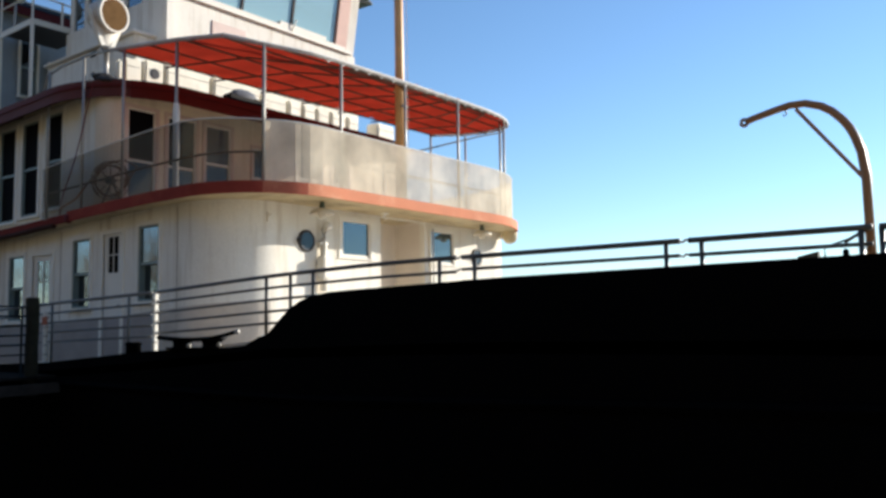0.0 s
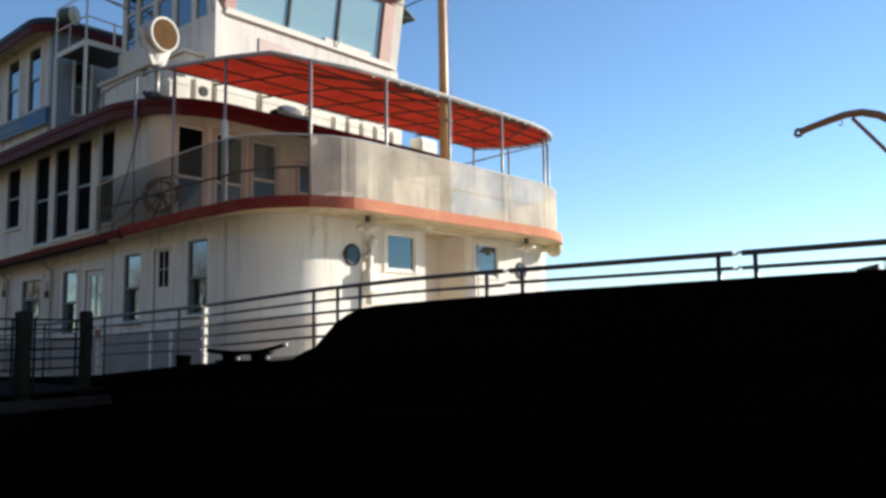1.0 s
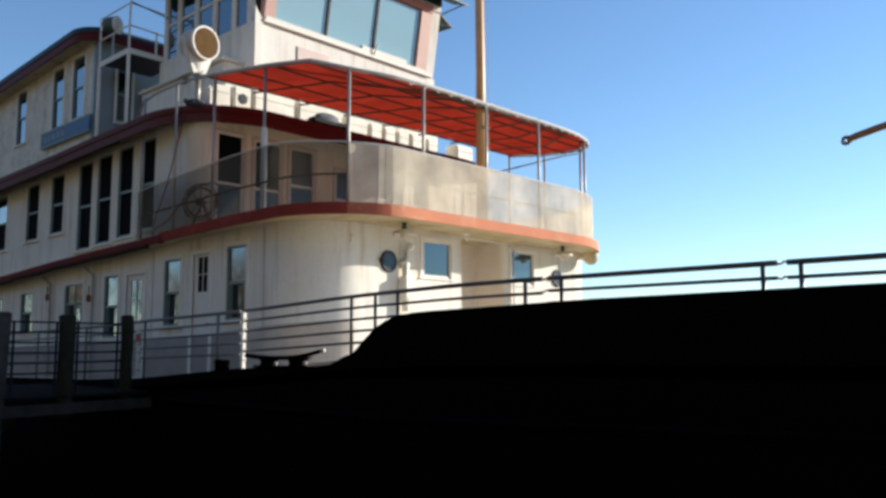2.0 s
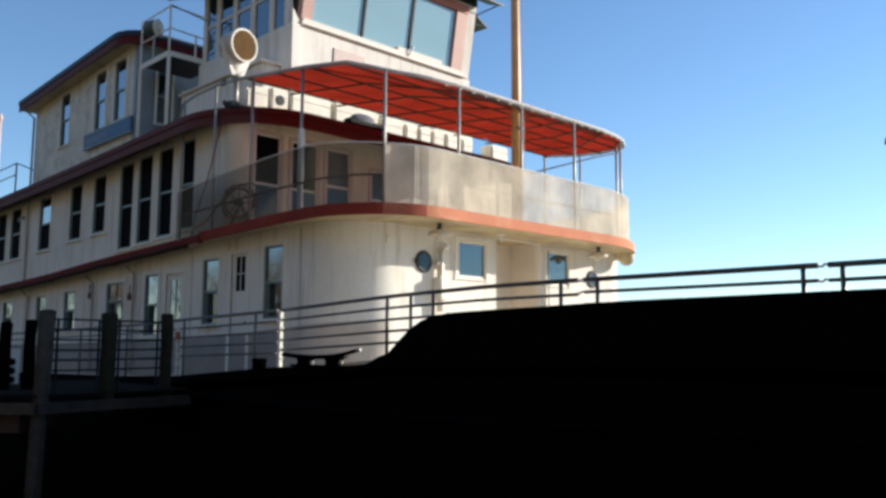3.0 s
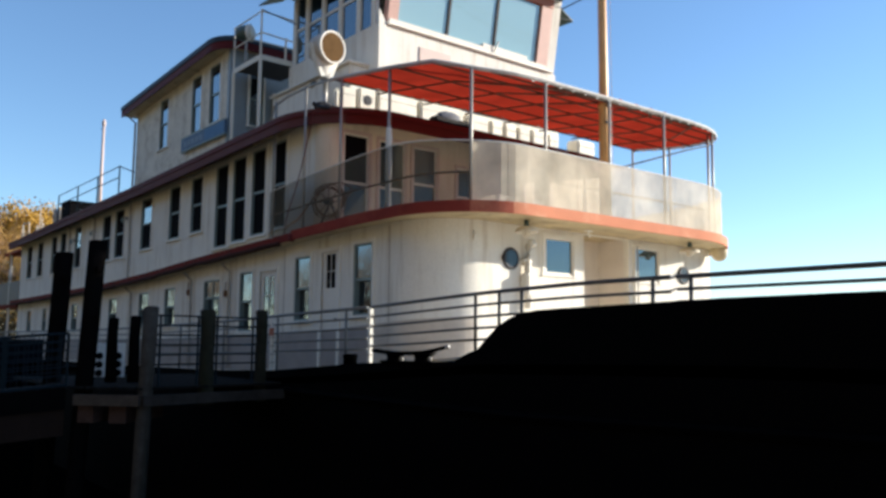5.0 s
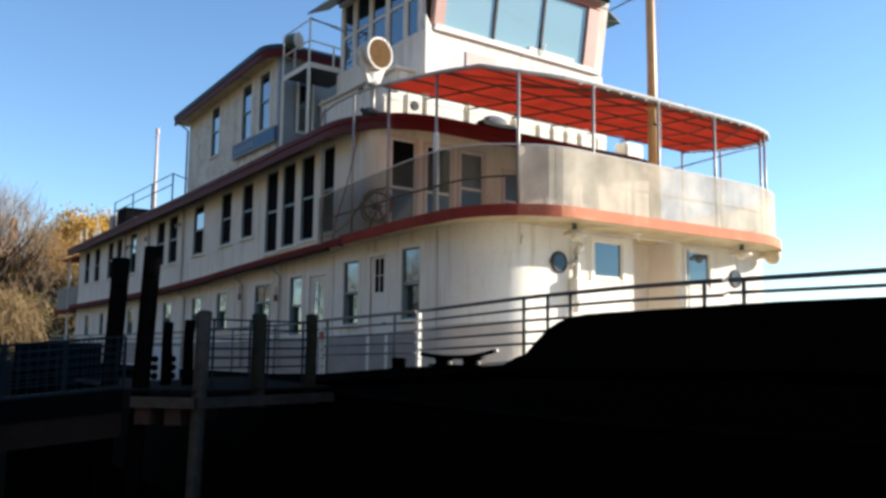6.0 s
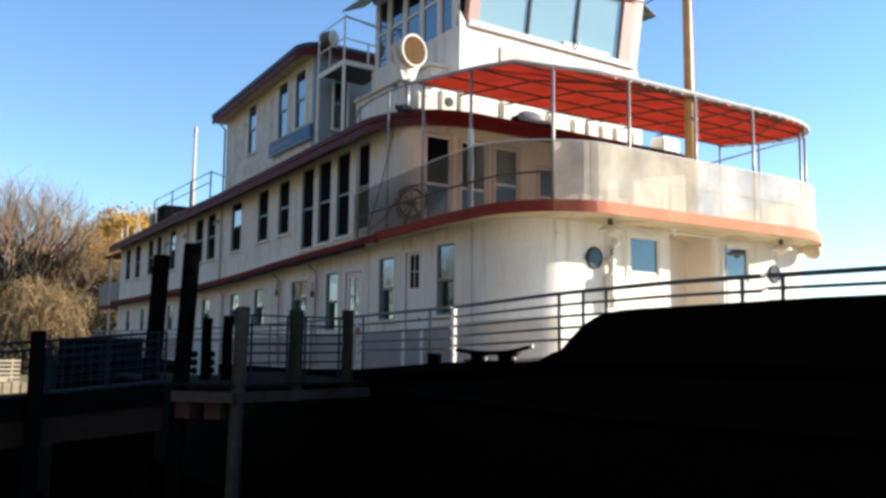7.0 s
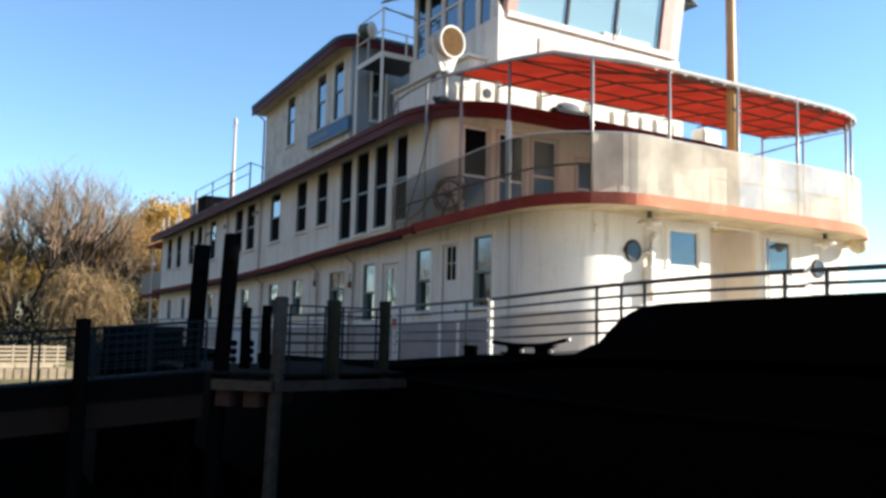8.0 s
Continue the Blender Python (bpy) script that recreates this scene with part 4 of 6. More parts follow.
# ---- boxes on the roof edge ----
def roof_box(y0, y1, label, h=0.5, lid=True, vent=False, x=-17.0):
    t = thing("storage_box", label, "box", (x, (y0 + y1) / 2, zr(-17) + 0.42), "boxes along the roof edge")
    w = (y1 - y0) / 2 - 0.012
    bm = boxes((-0.3, 0.25, -w, w, 0, h), bevel=0.05)
    for v in bm.verts:                              # slumped, uneven sides
        v.co += Vector((0.02, 0.004, 0.02)) * noise.noise(v.co * 3.0 + Vector((0, y0 * 1.7, 0)))
    part("body", bm, BOXM, t)
    if lid:
        part("seam", boxes((0.235, 0.257, -w + 0.05, w - 0.05, h * 0.72, h * 0.74)), SEAM, t, "dark seam under the lid")
    if vent:
        mv = Matrix.Translation((0.25, 0, h * 0.62)) @ Matrix.Rotation(radians(90), 4, "Y")
        part("vent", lathe([(0.13, 0.0), (0.13, 0.02), (0.1, 0.025)], 18, mv), BRASS, t, "round dark vent")
    return t


for y0, y1, h, v in ((10.17, 10.33, 0.66, 0), (10.36, 10.82, 0.74, 0), (10.88, 11.42, 0.8, 1), (11.47, 12.78, 0.86, 0), (12.87, 14.42, 0.84, 0), (14.53, 15.37, 0.78, 0), (15.45, 15.94, 0.75, 0),
                     (16.0, 16.5, 0.77, 0), (16.55, 17.06, 0.75, 0), (17.13, 17.77, 0.77, 0), (17.84, 18.32, 0.74, 0), (19.19, 20.03, 0.8, 0)):
    roof_box(y0, y1, "white plastic storage box with rounded lid" if not v else "white box with a round dark vent", h, True, v, -17.6)
bundle = thing("tarpaulin_bundle", "grey tarpaulin bundle lying over a dark raft case", "bundle", (-17.0, 13.6, zr(-17) + 0.42))
part("case", boxes((-0.16, 0.16, -0.62, 0.62, 0.0, 0.36), bevel=0.05), RUBBER, bundle, "black raft case")
bm = bmesh.new()
bmesh.ops.create_icosphere(bm, subdivisions=3, radius=1)
for v in bm.verts:
    k = 1 + 0.16 * noise.noise(v.co * 2.2)
    v.co = Vector((v.co.x * 0.16 * k, -0.05 + v.co.y * 0.42 * k, 0.36 + v.co.z * 0.2 * k))
part("cover", bm, TARPG, bundle, smooth=True)

# ---- awning ----
awning = thing("awning", "red cloth awning on a pipe frame over the upper foredeck", "awning")
NEAR_EDGE = [(-16.44, 9.45, 9.4), (-13.96, 9.52, 9.09), (-12.6, 9.56, 8.87), (-12.12, 10.1, 8.74), (-11.8, 11.0, 8.72), (-11.72, 11.85, 8.72), (-11.72, 13.8, 8.74), (-11.74, 15.0, 8.75)]
FAR_EDGE = [(-16.44, 20.7, 9.44), (-15.2, 20.7, 9.27), (-14.2, 20.5, 9.14), (-13.3, 20.1, 9.03), (-12.6, 19.5, 8.93), (-12.2, 18.8, 8.86), (-12.0, 18.2, 8.84), (-11.83, 17.3, 8.8), (-11.74, 16.0, 8.76), (-11.74, 15.0, 8.75)]


def resample(pts, n):
    pts = [Vector(p) for p in pts]
    d = [0.0]
    for p, q in zip(pts, pts[1:]):
        d.append(d[-1] + (q - p).length)
    out = []
    for i in range(n):
        s_ = d[-1] * i / (n - 1)
        k = max(j for j in range(len(d)) if d[j] <= s_ + 1e-9)
        k = min(k, len(pts) - 2)
        out.append(pts[k].lerp(pts[k + 1], (s_ - d[k]) / (d[k + 1] - d[k])))
    return out


NE, FE = resample(NEAR_EDGE, 33), resample(FAR_EDGE, 33)
K = 24


def cloth_point(i, k, drop=0.0):
    p = NE[i].lerp(FE[i], k / K)
    w = min(1.0, (p - NE[i]).length, (p - FE[i]).length)
    sag = -0.035 * abs(math.sin(math.pi * k / K * 8)) - 0.03 * abs(math.sin(i / 32 * math.pi * 4))
    return p + Vector((0, 0, sag * (0.15 + w) + 0.05 * w - drop))


bm = bmesh.new()
rows = [[bm.verts.new(cloth_point(i, k)) for k in range(K + 1)] for i in range(32)]
for a, b in zip(rows, rows[1:]):
    for k in range(K):
        bm.faces.new((a[k], a[k + 1], b[k + 1], b[k]))
part("canopy", bm, CANVAS, awning, "bright red translucent awning cloth", True)
rim_line = NE[:-1] + FE[::-1]
part("hem", tube(rim_line, 0.024, 6), HEM, awning, "white hem over the edge pipe")
part("edge_pipe", tube([p - Vector((0, 0, 0.05)) for p in rim_line], 0.02, 6), STEEL, awning)
for i in (1, 5, 9, 13, 17, 21, 25):
    part("cross_pipe", tube([NE[i] - Vector((0, 0, 0.06)), NE[i].lerp(FE[i], 0.5) - Vector((0, 0, 0.05)), FE[i] - Vector((0, 0, 0.06))], 0.022, 6), PIPESHADE, awning)
for k in range(3, K, 3):
    part("long_pipe", tube([NE[i].lerp(FE[i], k / K) - Vector((0, 0, 0.09)) for i in (0, 10, 20, 30)], 0.022, 6), PIPESHADE, awning)


bm = bmesh.new()
lace = resample(rim_line[20:], 64)
for a, b in zip(lace[::2], lace[1::2]):
    tube([a - Vector((0, 0, 0.02)), a.lerp(b, 0.5) - Vector((0, 0, 0.09)), b - Vector((0, 0, 0.02))], 0.016, 5, bm)
tagged(part("lacing", bm, HEM, awning, "white rope lacing along the awning edge"), kind="stuff")


def za(x, y):
    """Height of the awning's edge next to a post."""
    return min(rim_line, key=lambda p: (p.x - x) ** 2 + (p.y - y) ** 2).z


posts = [(-19.1, 9.47), (-17.55, 9.48), (-15.93, 9.5), (-14.11, 9.57), (-12.12, 10.15), (-11.74, 11.86), (-11.74, 13.9), (-11.74, 15.9), (-12.2, 18.64), (-12.4, 18.75), (-15.0, 20.7), (-16.4, 20.7)]
for x, y in posts:
    p = thing("awning_post", "grey pipe post holding the awning edge", "post", (x, y, zs(x) + 0.235), "awning posts")
    part("pipe", tube([(0, 0, 0), (0, 0, (za(x, y) - zs(x) - 0.26) if x > -17 else 3.58)], 0.034, 8), STEEL, p, smooth=True)
    part("foot", lathe([(0.08, 0.0), (0.08, 0.02), (0.045, 0.04)], 12), STEEL, p)
part_wrap = thing("furled_rope", "pale rope lashing wound round an awning post", "rope", (-14.11, 9.57, zs(-14.11) + 0.24))
part("wrap", lathe([(0.05, 0.02), (0.065, 0.1), (0.06, 0.5), (0.072, 0.9), (0.066, 1.3), (0.074, 1.55), (0.055, 1.8)], 10), HEM, part_wrap)
stay = thing("pipe_stay", "curved grey pipe handrail leading aft from the awning", "pipe")
part("pipe", tube([(-16.44, 9.45, 9.36), (-17.26, 9.48, 9.46), (-18.6, 9.5, 9.46), (-19.3, 9.52, 9.38), (-19.6, 9.55, 8.95)], 0.03, 8), STEEL, stay)
part("slack_cable", tube([(-12.0, 14.2, 7.25), (-12.0, 14.76, 7.34), (-12.0, 16.04, 7.74), (-12.0, 17.2, 8.1), (-12.1, 18.3, 8.4), (-12.2, 18.7, 8.6)], 0.022, 6), TARP, awning, "dark slack cable under the far edge")

# ---- mesh windscreen round the upper deck ----
screen = thing("mesh_windscreen", "pale mesh windscreen laced round the upper deck rail", "windscreen")
sl_near = fold(round_front(-11.7, 9.46, 1.85, -19.3, 0.6))[0]
sl_far = fold(round_front(-11.7, 9.03, 3.88, -19.3, 0.6))[1]
SL = sl_near + sl_far[::-1]
n = len(SL)
top = lambda x, y: zs(x) + lerp_table([(-19.5, 1.46), (-17.5, 1.55), (-14.0, 1.6), (-12.1, 1.48), (-11.5, 1.46)], x)
kk = next(i for i, q in enumerate(SL) if q[1] > 10.12)
cut = sorted({0, n - 1, kk, *range(kk % 5, n - 1, 5)})
for a, b in zip(cut, cut[1:]):
    seg = SL[a:b + 1]
    if len(seg) < 2:
        continue
    bm = bmesh.new()
    rows = []
    for i, (x, y) in enumerate(seg):
        w = 0.006 * math.sin(i * 2.1)
        rows.append([bm.verts.new((x + w, y - w, zs(x) + 0.24 + (top(x, y) - zs(x) - 0.24) * k / 3)) for k in range(4)])
    for p, q in zip(rows, rows[1:]):
        for k in range(3):
            bm.faces.new((p[k], q[k], q[k + 1], p[k + 1]))
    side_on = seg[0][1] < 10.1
    part("mesh_panel", bm, MESHSHADE if side_on else MESHLIT, screen, "mesh panel darkened for the shaded side" if side_on else "")
part("top_rope", tube([(x, y, top(x, y)) for x, y in SL], 0.014, 5), HEM, screen)
deck_rail = thing("upper_deck_rail", "thin dark pipe rail behind the mesh windscreen", "railing")
# Same rail in two tones: dark on the shaded side, paler in sun.
turn = next(i for i, q in enumerate(SL) if q[1] > 10.1)
for seg, mat, in_ in ((SL[:turn + 1], PIPESHADE, 0.0), (SL[turn:], STEEL, 0.09)):
    part("rail", tube([(x - in_, y + 0.05, zs(x) + 0.235 + 0.62) for x, y in seg], 0.022, 6), mat, deck_rail)
reel = thing("hose_reel", "rusty spoked hose reel with loose coils behind the mesh windscreen", "reel", (-16.94, 9.82, zs(-16.9) + 0.235))
ca, sa_ = math.cos(radians(32)), math.sin(radians(32))


def reel_point(u, z, d=0.0):
    return (u * ca - d * sa_, u * sa_ + d * ca, z)


for k, (rad, d) in enumerate(((0.43, -0.05), (0.43, 0.05), (0.33, 0.0), (0.36, 0.03))):
    rng_r = random.Random(20 + k)
    ring = [reel_point((rad + rng_r.uniform(-0.02, 0.02)) * math.cos(t * math.pi / 12), 0.66 + (rad + rng_r.uniform(-0.02, 0.02)) * math.sin(t * math.pi / 12), d) for t in range(24)]
    part("ring" if k < 2 else "hose_coil", tube(ring + ring[:1], 0.013 if k < 2 else 0.02, 6), RUSTY, reel)
for k in range(4):
    a = k * math.pi / 4
    part("spoke", tube([reel_point(0.42 * math.cos(a), 0.66 + 0.42 * math.sin(a)), reel_point(-0.42 * math.cos(a), 0.66 - 0.42 * math.sin(a))], 0.011, 5), RUSTY, reel)
part("hub", tube([reel_point(0, 0.66, -0.1), reel_point(0, 0.66, 0.1)], 0.09, 12), TARP, reel)
for u in (-0.3, 0.3):
    part("foot", tube([reel_point(u, 0, 0.08), reel_point(0, 0.66, 0.08)], 0.025, 6), TARP, reel)
part("loose_hose", tube([reel_point(0.4, 0.5, -0.06), reel_point(0.62, 0.95, -0.02), reel_point(0.3, 1.12, 0.0), reel_point(-0.2, 1.02, 0.0), reel_point(-0.5, 0.6, -0.05), reel_point(-0.75, 0.25, -0.1), reel_point(-1.1, 0.04, -0.12)], 0.02, 6), RUSTY, reel)

cable = thing("slack_cable", "thin dark red cable hanging from the roof edge", "cable")
part("cable", tube([(-17.05, 9.42, 8.75), (-17.45, 9.44, 7.85), (-17.8, 9.44, 7.1), (-18.3, 9.42, 6.25), (-18.4, 9.43, 5.9)], 0.014, 5), MAROON, cable)
# Dark heap stands in for the roof deck lying in shadow.
heap = thing("rope_heap", "dark heap standing in for the shaded roof corner", "rope", (-17.42, 9.92, zr(-17) + 0.42))
bm = bmesh.new()
rng_h = random.Random(5)
for j in range(5):
    ph = rng_h.uniform(0, 6)
    ra, rb = rng_h.uniform(0.1, 0.2), rng_h.uniform(0.08, 0.22)
    cx, cy = rng_h.uniform(-0.12, 0.12), rng_h.uniform(-0.16, 0.16)
    tube([(cx + 1.2 * ra * math.cos(ph + a * 0.5), cy + 1.5 * rb * math.sin(ph + a * 0.5), 0.04 + 0.03 * j + 0.03 * math.sin(a * 1.3 + j)) for a in range(14)], 0.045, 6, bm)
part("coil", bm, TARP, heap)

# ---- masts ----
mast = thing("jackstaff", "buff painted wooden mast at the upper deck front", "mast", (-11.95, 13.97, zs(-12) + 0.235))
part("pole", tube([(0, 0, 0), (0, 0, 3.5), (-0.05, 0.0, 9.5)], 0.125, 12, r_end=0.085), BUFF, mast, smooth=True)
part("collar", lathe([(0.13, 2.58), (0.145, 2.6), (0.145, 2.64), (0.13, 2.66)], 14), BUFF, mast)
part("cleat", boxes((0.1, 0.16, -0.1, 0.1, 2.2, 2.24), bevel=0.01), TARP, mast)
part("halyard", tube([(0.1, 0.17, 0.9), (0.02, 0.22, 9.2)], 0.008, 4), HEM, mast)
stern_mast = thing("stern_mast", "pale pink pole mast on the after roof", "mast", (-46.5, 13.0, 8.76))
part("pole", tube([(0, 0, 0), (0, 0, 6.5)], 0.11, 10, r_end=0.07), PALEP, stern_mast, smooth=True)
part("lamp_head", lathe([(0.08, 6.1), (0.11, 6.2), (0.11, 6.36), (0.06, 6.46)], 12), PALEP, stern_mast)
part("yard", tube([(-0.5, 0, 6.05), (0.05, 0, 6.05)], 0.02, 5), TARP, stern_mast)

# ---- davit at the bow rail ----
davit = thing("davit", "tan painted pipe davit with a diagonal brace", "davit", (-1.53, 8.75, zd(-1.5)))
zc = zd(-1.5)
arcp = [(0, 0, 0), (-0.01, 0, 4.64 - zc)]
arcp += [(-0.04, 0, 4.9 - zc), (-0.09, 0, 5.06 - zc), (-0.13, 0, 5.15 - zc), (-0.19, 0, 5.24 - zc), (-0.28, 0, 5.34 - zc), (-0.38, 0, 5.41 - zc), (-0.53, 0, 5.465 - zc), (-0.68, 0, 5.47 - zc), (-0.84, 0, 5.44 - zc), (-1.04, 0, 5.395 - zc), (-1.13, 0, 5.37 - zc)]
part("arm", tube(arcp, 0.046, 12, r_end=0.036), DAVIT, davit, smooth=True)
part("brace", tube([(-0.02, 0, 4.62 - zc), (-0.62, 0, 5.42 - zc)], 0.02, 8), DAVIT, davit)
part("tip", tube([(-1.145 + 0.034 * math.cos(a * math.pi / 8), 0, 5.365 - zc + 0.034 * math.sin(a * math.pi / 8)) for a in range(17)], 0.02, 8), DAVIT, davit, "eye at the davit end", True)
part("foot_strut", tube([(-0.24, 0, 4.02 - zc), (-0.1, 0, 4.1 - zc), (0.0, 0, 4.14 - zc)], 0.018, 6), RAILM, davit)
part("shackle", tube([(-0.72, 0, 5.43 - zc), (-0.715, 0, 5.385 - zc), (-0.735, 0, 5.365 - zc), (-0.75, 0, 5.385 - zc)], 0.008, 6), TARP, davit)
bow_brace = thing("rail_brace", "dark slanted brace bar inside the bow rail", "brace", (-1.64, 8.76, 4.08))
part("bar", tube([(0, 0, 0), (-0.315, 0, -0.095), (-0.315, 0, -0.2)], 0.012, 6), RAILM, bow_brace)
wedge = thing("deck_wedge", "dark wedge plate on the bulwark edge", "plate", (-2.1, 8.7, 3.86))
part("plate", plate([(-0.1, 0.0), (0.1, 0.0), (0.1, 0.08), (-0.1, 0.08)], lambda x, y: 0.0, lambda x, y: 0.065 + 0.22 * x), RAILM, wedge)
cap_bollard = thing("bulwark_knob", "small black knob on the bulwark edge", "bollard", (-1.72, 8.55, 3.865))
part("knob", lathe([(0.035, 0.0), (0.028, 0.03), (0.032, 0.05), (0.022, 0.07), (0.006, 0.08)], 12), HULL, cap_bollard, smooth=True)

# ---- guard rails on the main deck ----
RAILZ = [(-52, 3.45), (-30, 3.55), (-20, 3.72), (-17.3, 3.82), (-13.3, 3.93), (-10.15, 4.08), (-8, 4.14), (-6.7, 4.15), (3, 4.14)]
zrail = lambda x: lerp_table(RAILZ, x)


def rail_section(x0, x1, post_xs, mat, gaps, label, n=5, y=8.66, r=0.022):
    t = thing("guard_rail", label, "railing", group="guard rails on the main deck")
    xs = [x0 + (x1 - x0) * i / 12 for i in range(13)]
    for k in range(n):
        part("rail", tube([(x, y, zrail(x) - gaps * k) for x in xs], r if k else r * 1.45, 8), mat, t, smooth=True)
    for x in post_xs:
        part("post", tube([(x, y, zd(x)), (x, y, zrail(x))], 0.028, 8), mat, t, smooth=True)
    return t


rail_section(-49.5, -13.45, [-49 + 2.9 * i for i in range(13)], RAILG, 0.2, "grey pipe guard rail with five bars")
rail_section(-13.3, -6.46, [-10.26, -9.69, -9.18, -6.74], RAILM, 0.187, "dark painted pipe guard rail with five bars")
rail_section(-6.36, -3.4, [-6.16, -3.56], RAILM, 0.16, "dark painted pipe guard rail above the bulwark")
rail_section(-3.3, -1.5, [-3.16, -1.6], RAILM, 0.16, "dark painted pipe guard rail ending at the davit")
rail_section(-1.44, 0.4, [-1.42, 0.3], RAILM, 0.16, "dark painted pipe guard rail forward of the davit")
wpost = thing("rail_end_post", "white painted stanchion at the end of the guard rail", "post", (-13.3, 8.64, zd(-13.3)))
part("post", boxes((-0.04, 0.04, -0.04, 0.04, 0, 1.1), bevel=0.008), WHITE2, wpost)
for k in range(5):
    part("clamp", boxes((-0.05, 0.05, -0.05, 0.05, 0.18 + 0.19 * k, 0.205 + 0.19 * k)), STEEL, wpost)
for gx_ in (-6.41, -3.35):
    # White ties put the bright glow of the rail gap into shape.
    rope = thing("rope_tie", "pale tie across the rail gap, carrying its bright glow", "rope", (gx_, 8.66, zrail(gx_) - 0.24))
    for z in (0.08, 0.24):
        part("lashing", tube([(-0.06, -0.01, z), (-0.02, 0.01, z - 0.015), (0.02, -0.01, z + 0.01), (0.06, 0.01, z)], 0.016, 6), HEM, rope)

# ---- deck fittings ----
def kevel(x, y, z):
    """A twin-legged cleat: concave legs on a low base, with a long horn that sweeps up at one end."""
    t = thing("kevel", "black cast mooring kevel with worn tips brightened for the sun", "mooring cleat", (x, y, z))
    part("base", boxes((-0.75, 0.7, -0.12, 0.12, -0.02, 0.02), bevel=0.008), HULL, t)
    for dx in (-0.42, 0.41):
        part("leg", lathe([(0.19, 0.0), (0.165, 0.03), (0.15, 0.08), (0.175, 0.13), (0.26, 0.17)], 14, Matrix.Translation((dx, 0, 0))), HULL, t, smooth=True)
    part("horn", tube([(-1.14, 0, 0.19), (-0.8, 0, 0.165), (-0.4, 0, 0.15), (0.0, 0, 0.155), (0.4, 0, 0.175), (0.75, 0, 0.225), (1.04, 0, 0.28)], 0.04, 8, r_end=0.034), HULL, t, smooth=True)
    # Bright steel bits mark where sun catches the worn metal.
    part("horn_cap", lathe([(0.02, -0.05), (0.04, -0.03), (0.042, 0.02), (0.025, 0.04)], 10, Matrix.Translation((1.08, 0, 0.285)) @ Matrix.Rotation(radians(80), 4, "Y")), STEEL, t, "worn horn tip brightened for the sun on it")
    for dx, dz in ((-0.2, 0.05), (0.63, 0.07)):
        part("worn_sun_bead", lathe([(0.015, -0.04), (0.035, -0.025), (0.035, 0.025), (0.015, 0.04)], 10, Matrix.Translation((dx, -0.02, dz))), STEEL, t, "worn metal bead added for a sunlit spot")
    return t


kevel(-11.93, 8.56, 2.92)
chock = thing("bollard", "small dark twin bollard on the deck edge", "bollard", (-13.95, 8.62, zd(-13.95)))
for dx in (-0.12, 0.1):
    part("post", lathe([(0.08, 0), (0.08, 0.16), (0.1, 0.2), (0.06, 0.24)], 12, Matrix.Translation((dx, 0, 0))), HULL, chock, smooth=True)
part("base", boxes((-0.25, 0.25, -0.1, 0.1, 0, 0.03)), HULL, chock)


def deck_lamp(x, y, z, label):
    t = thing("deck_lamp", label, "lamp", (x, y, z), "lamps under the deck overhang")
    part("stem", lathe([(0.04, -0.07), (0.065, -0.04), (0.055, 0.0), (0.05, 0.06), (0.05, 0.09)], 12), LAMPM, t, "dark green enamel lamp stem", True)
    part("shade", lathe([(0.05, -0.04), (0.13, -0.05), (0.22, -0.1), (0.25, -0.16), (0.245, -0.175), (0.2, -0.16), (0.08, -0.08)], 24), BULB, t, "cream enamel dish shade", True)
    part("globe", lathe([(0.01, -0.27), (0.07, -0.25), (0.09, -0.19), (0.08, -0.13), (0.05, -0.09)], 16), BULB, t, "opal glass globe", True)


zl = zs(-12) - 0.03
deck_lamp(-12.2, 11.76, zl, "cream dish lamp with opal globe under the deck")
deck_lamp(-12.2, 17.52, zl, "cream dish lamp with opal globe under the deck")
lug = thing("lamp_bracket", "small pale bracket under the deck edge", "bracket", (-12.0, 13.47, zl))
part("plate", boxes((-0.06, 0.06, -0.1, 0.1, -0.02, 0.0), bevel=0.005), WHITE2, lug)
part("arm", tube([(0, 0, -0.02), (0, 0, -0.1), (0.04, 0, -0.14)], 0.025, 6), WHITE2, lug)
horn = thing("wall_vent_pipe", "white painted ventilator pipe on the house front", "pipe", (FRONT + 0.12, 12.27, 4.0))
part("pipe", tube([(0, 0, 0), (0, 0, 1.1), (0.0, 0, 1.3), (0.12, 0, 1.42), (0.2, 0, 1.36)], 0.075, 10), WHITE2, horn, smooth=True)
for zb in (0.5, 1.0):
    part("bracket", boxes((-0.12, 0.03, -0.12, 0.12, zb, zb + 0.06)), WHITE2, horn)
part("valve_box", boxes((-0.1, 0.14, -0.13, 0.13, 0.25, 0.75), bevel=0.03), WHITE2, horn)
hook = thing("wall_hook", "small white hook plate on the rounded house corner", "hook", (-12.805, 10.86, 5.38))
part("plate", boxes((-0.02, 0.012, -0.03, 0.03, 0.0, 0.2), bevel=0.006), WHITE2, hook)
part("peg", tube([(0.01, 0, 0.14), (0.07, 0, 0.13), (0.08, 0, 0.17)], 0.012, 6), WHITE2, hook)
pipe2 = thing("wall_conduit", "white conduit running down beside the entrance", "pipe", (FRONT + 0.05, 16.02, 3.1))
part("pipe", tube([(0, 0, 0), (0, 0, 2.55)], 0.03, 8), WHITE2, pipe2)
part("pipe", tube([(0, 0.12, 0.6), (0, 0.12, 2.55)], 0.02, 8), STEEL, pipe2)
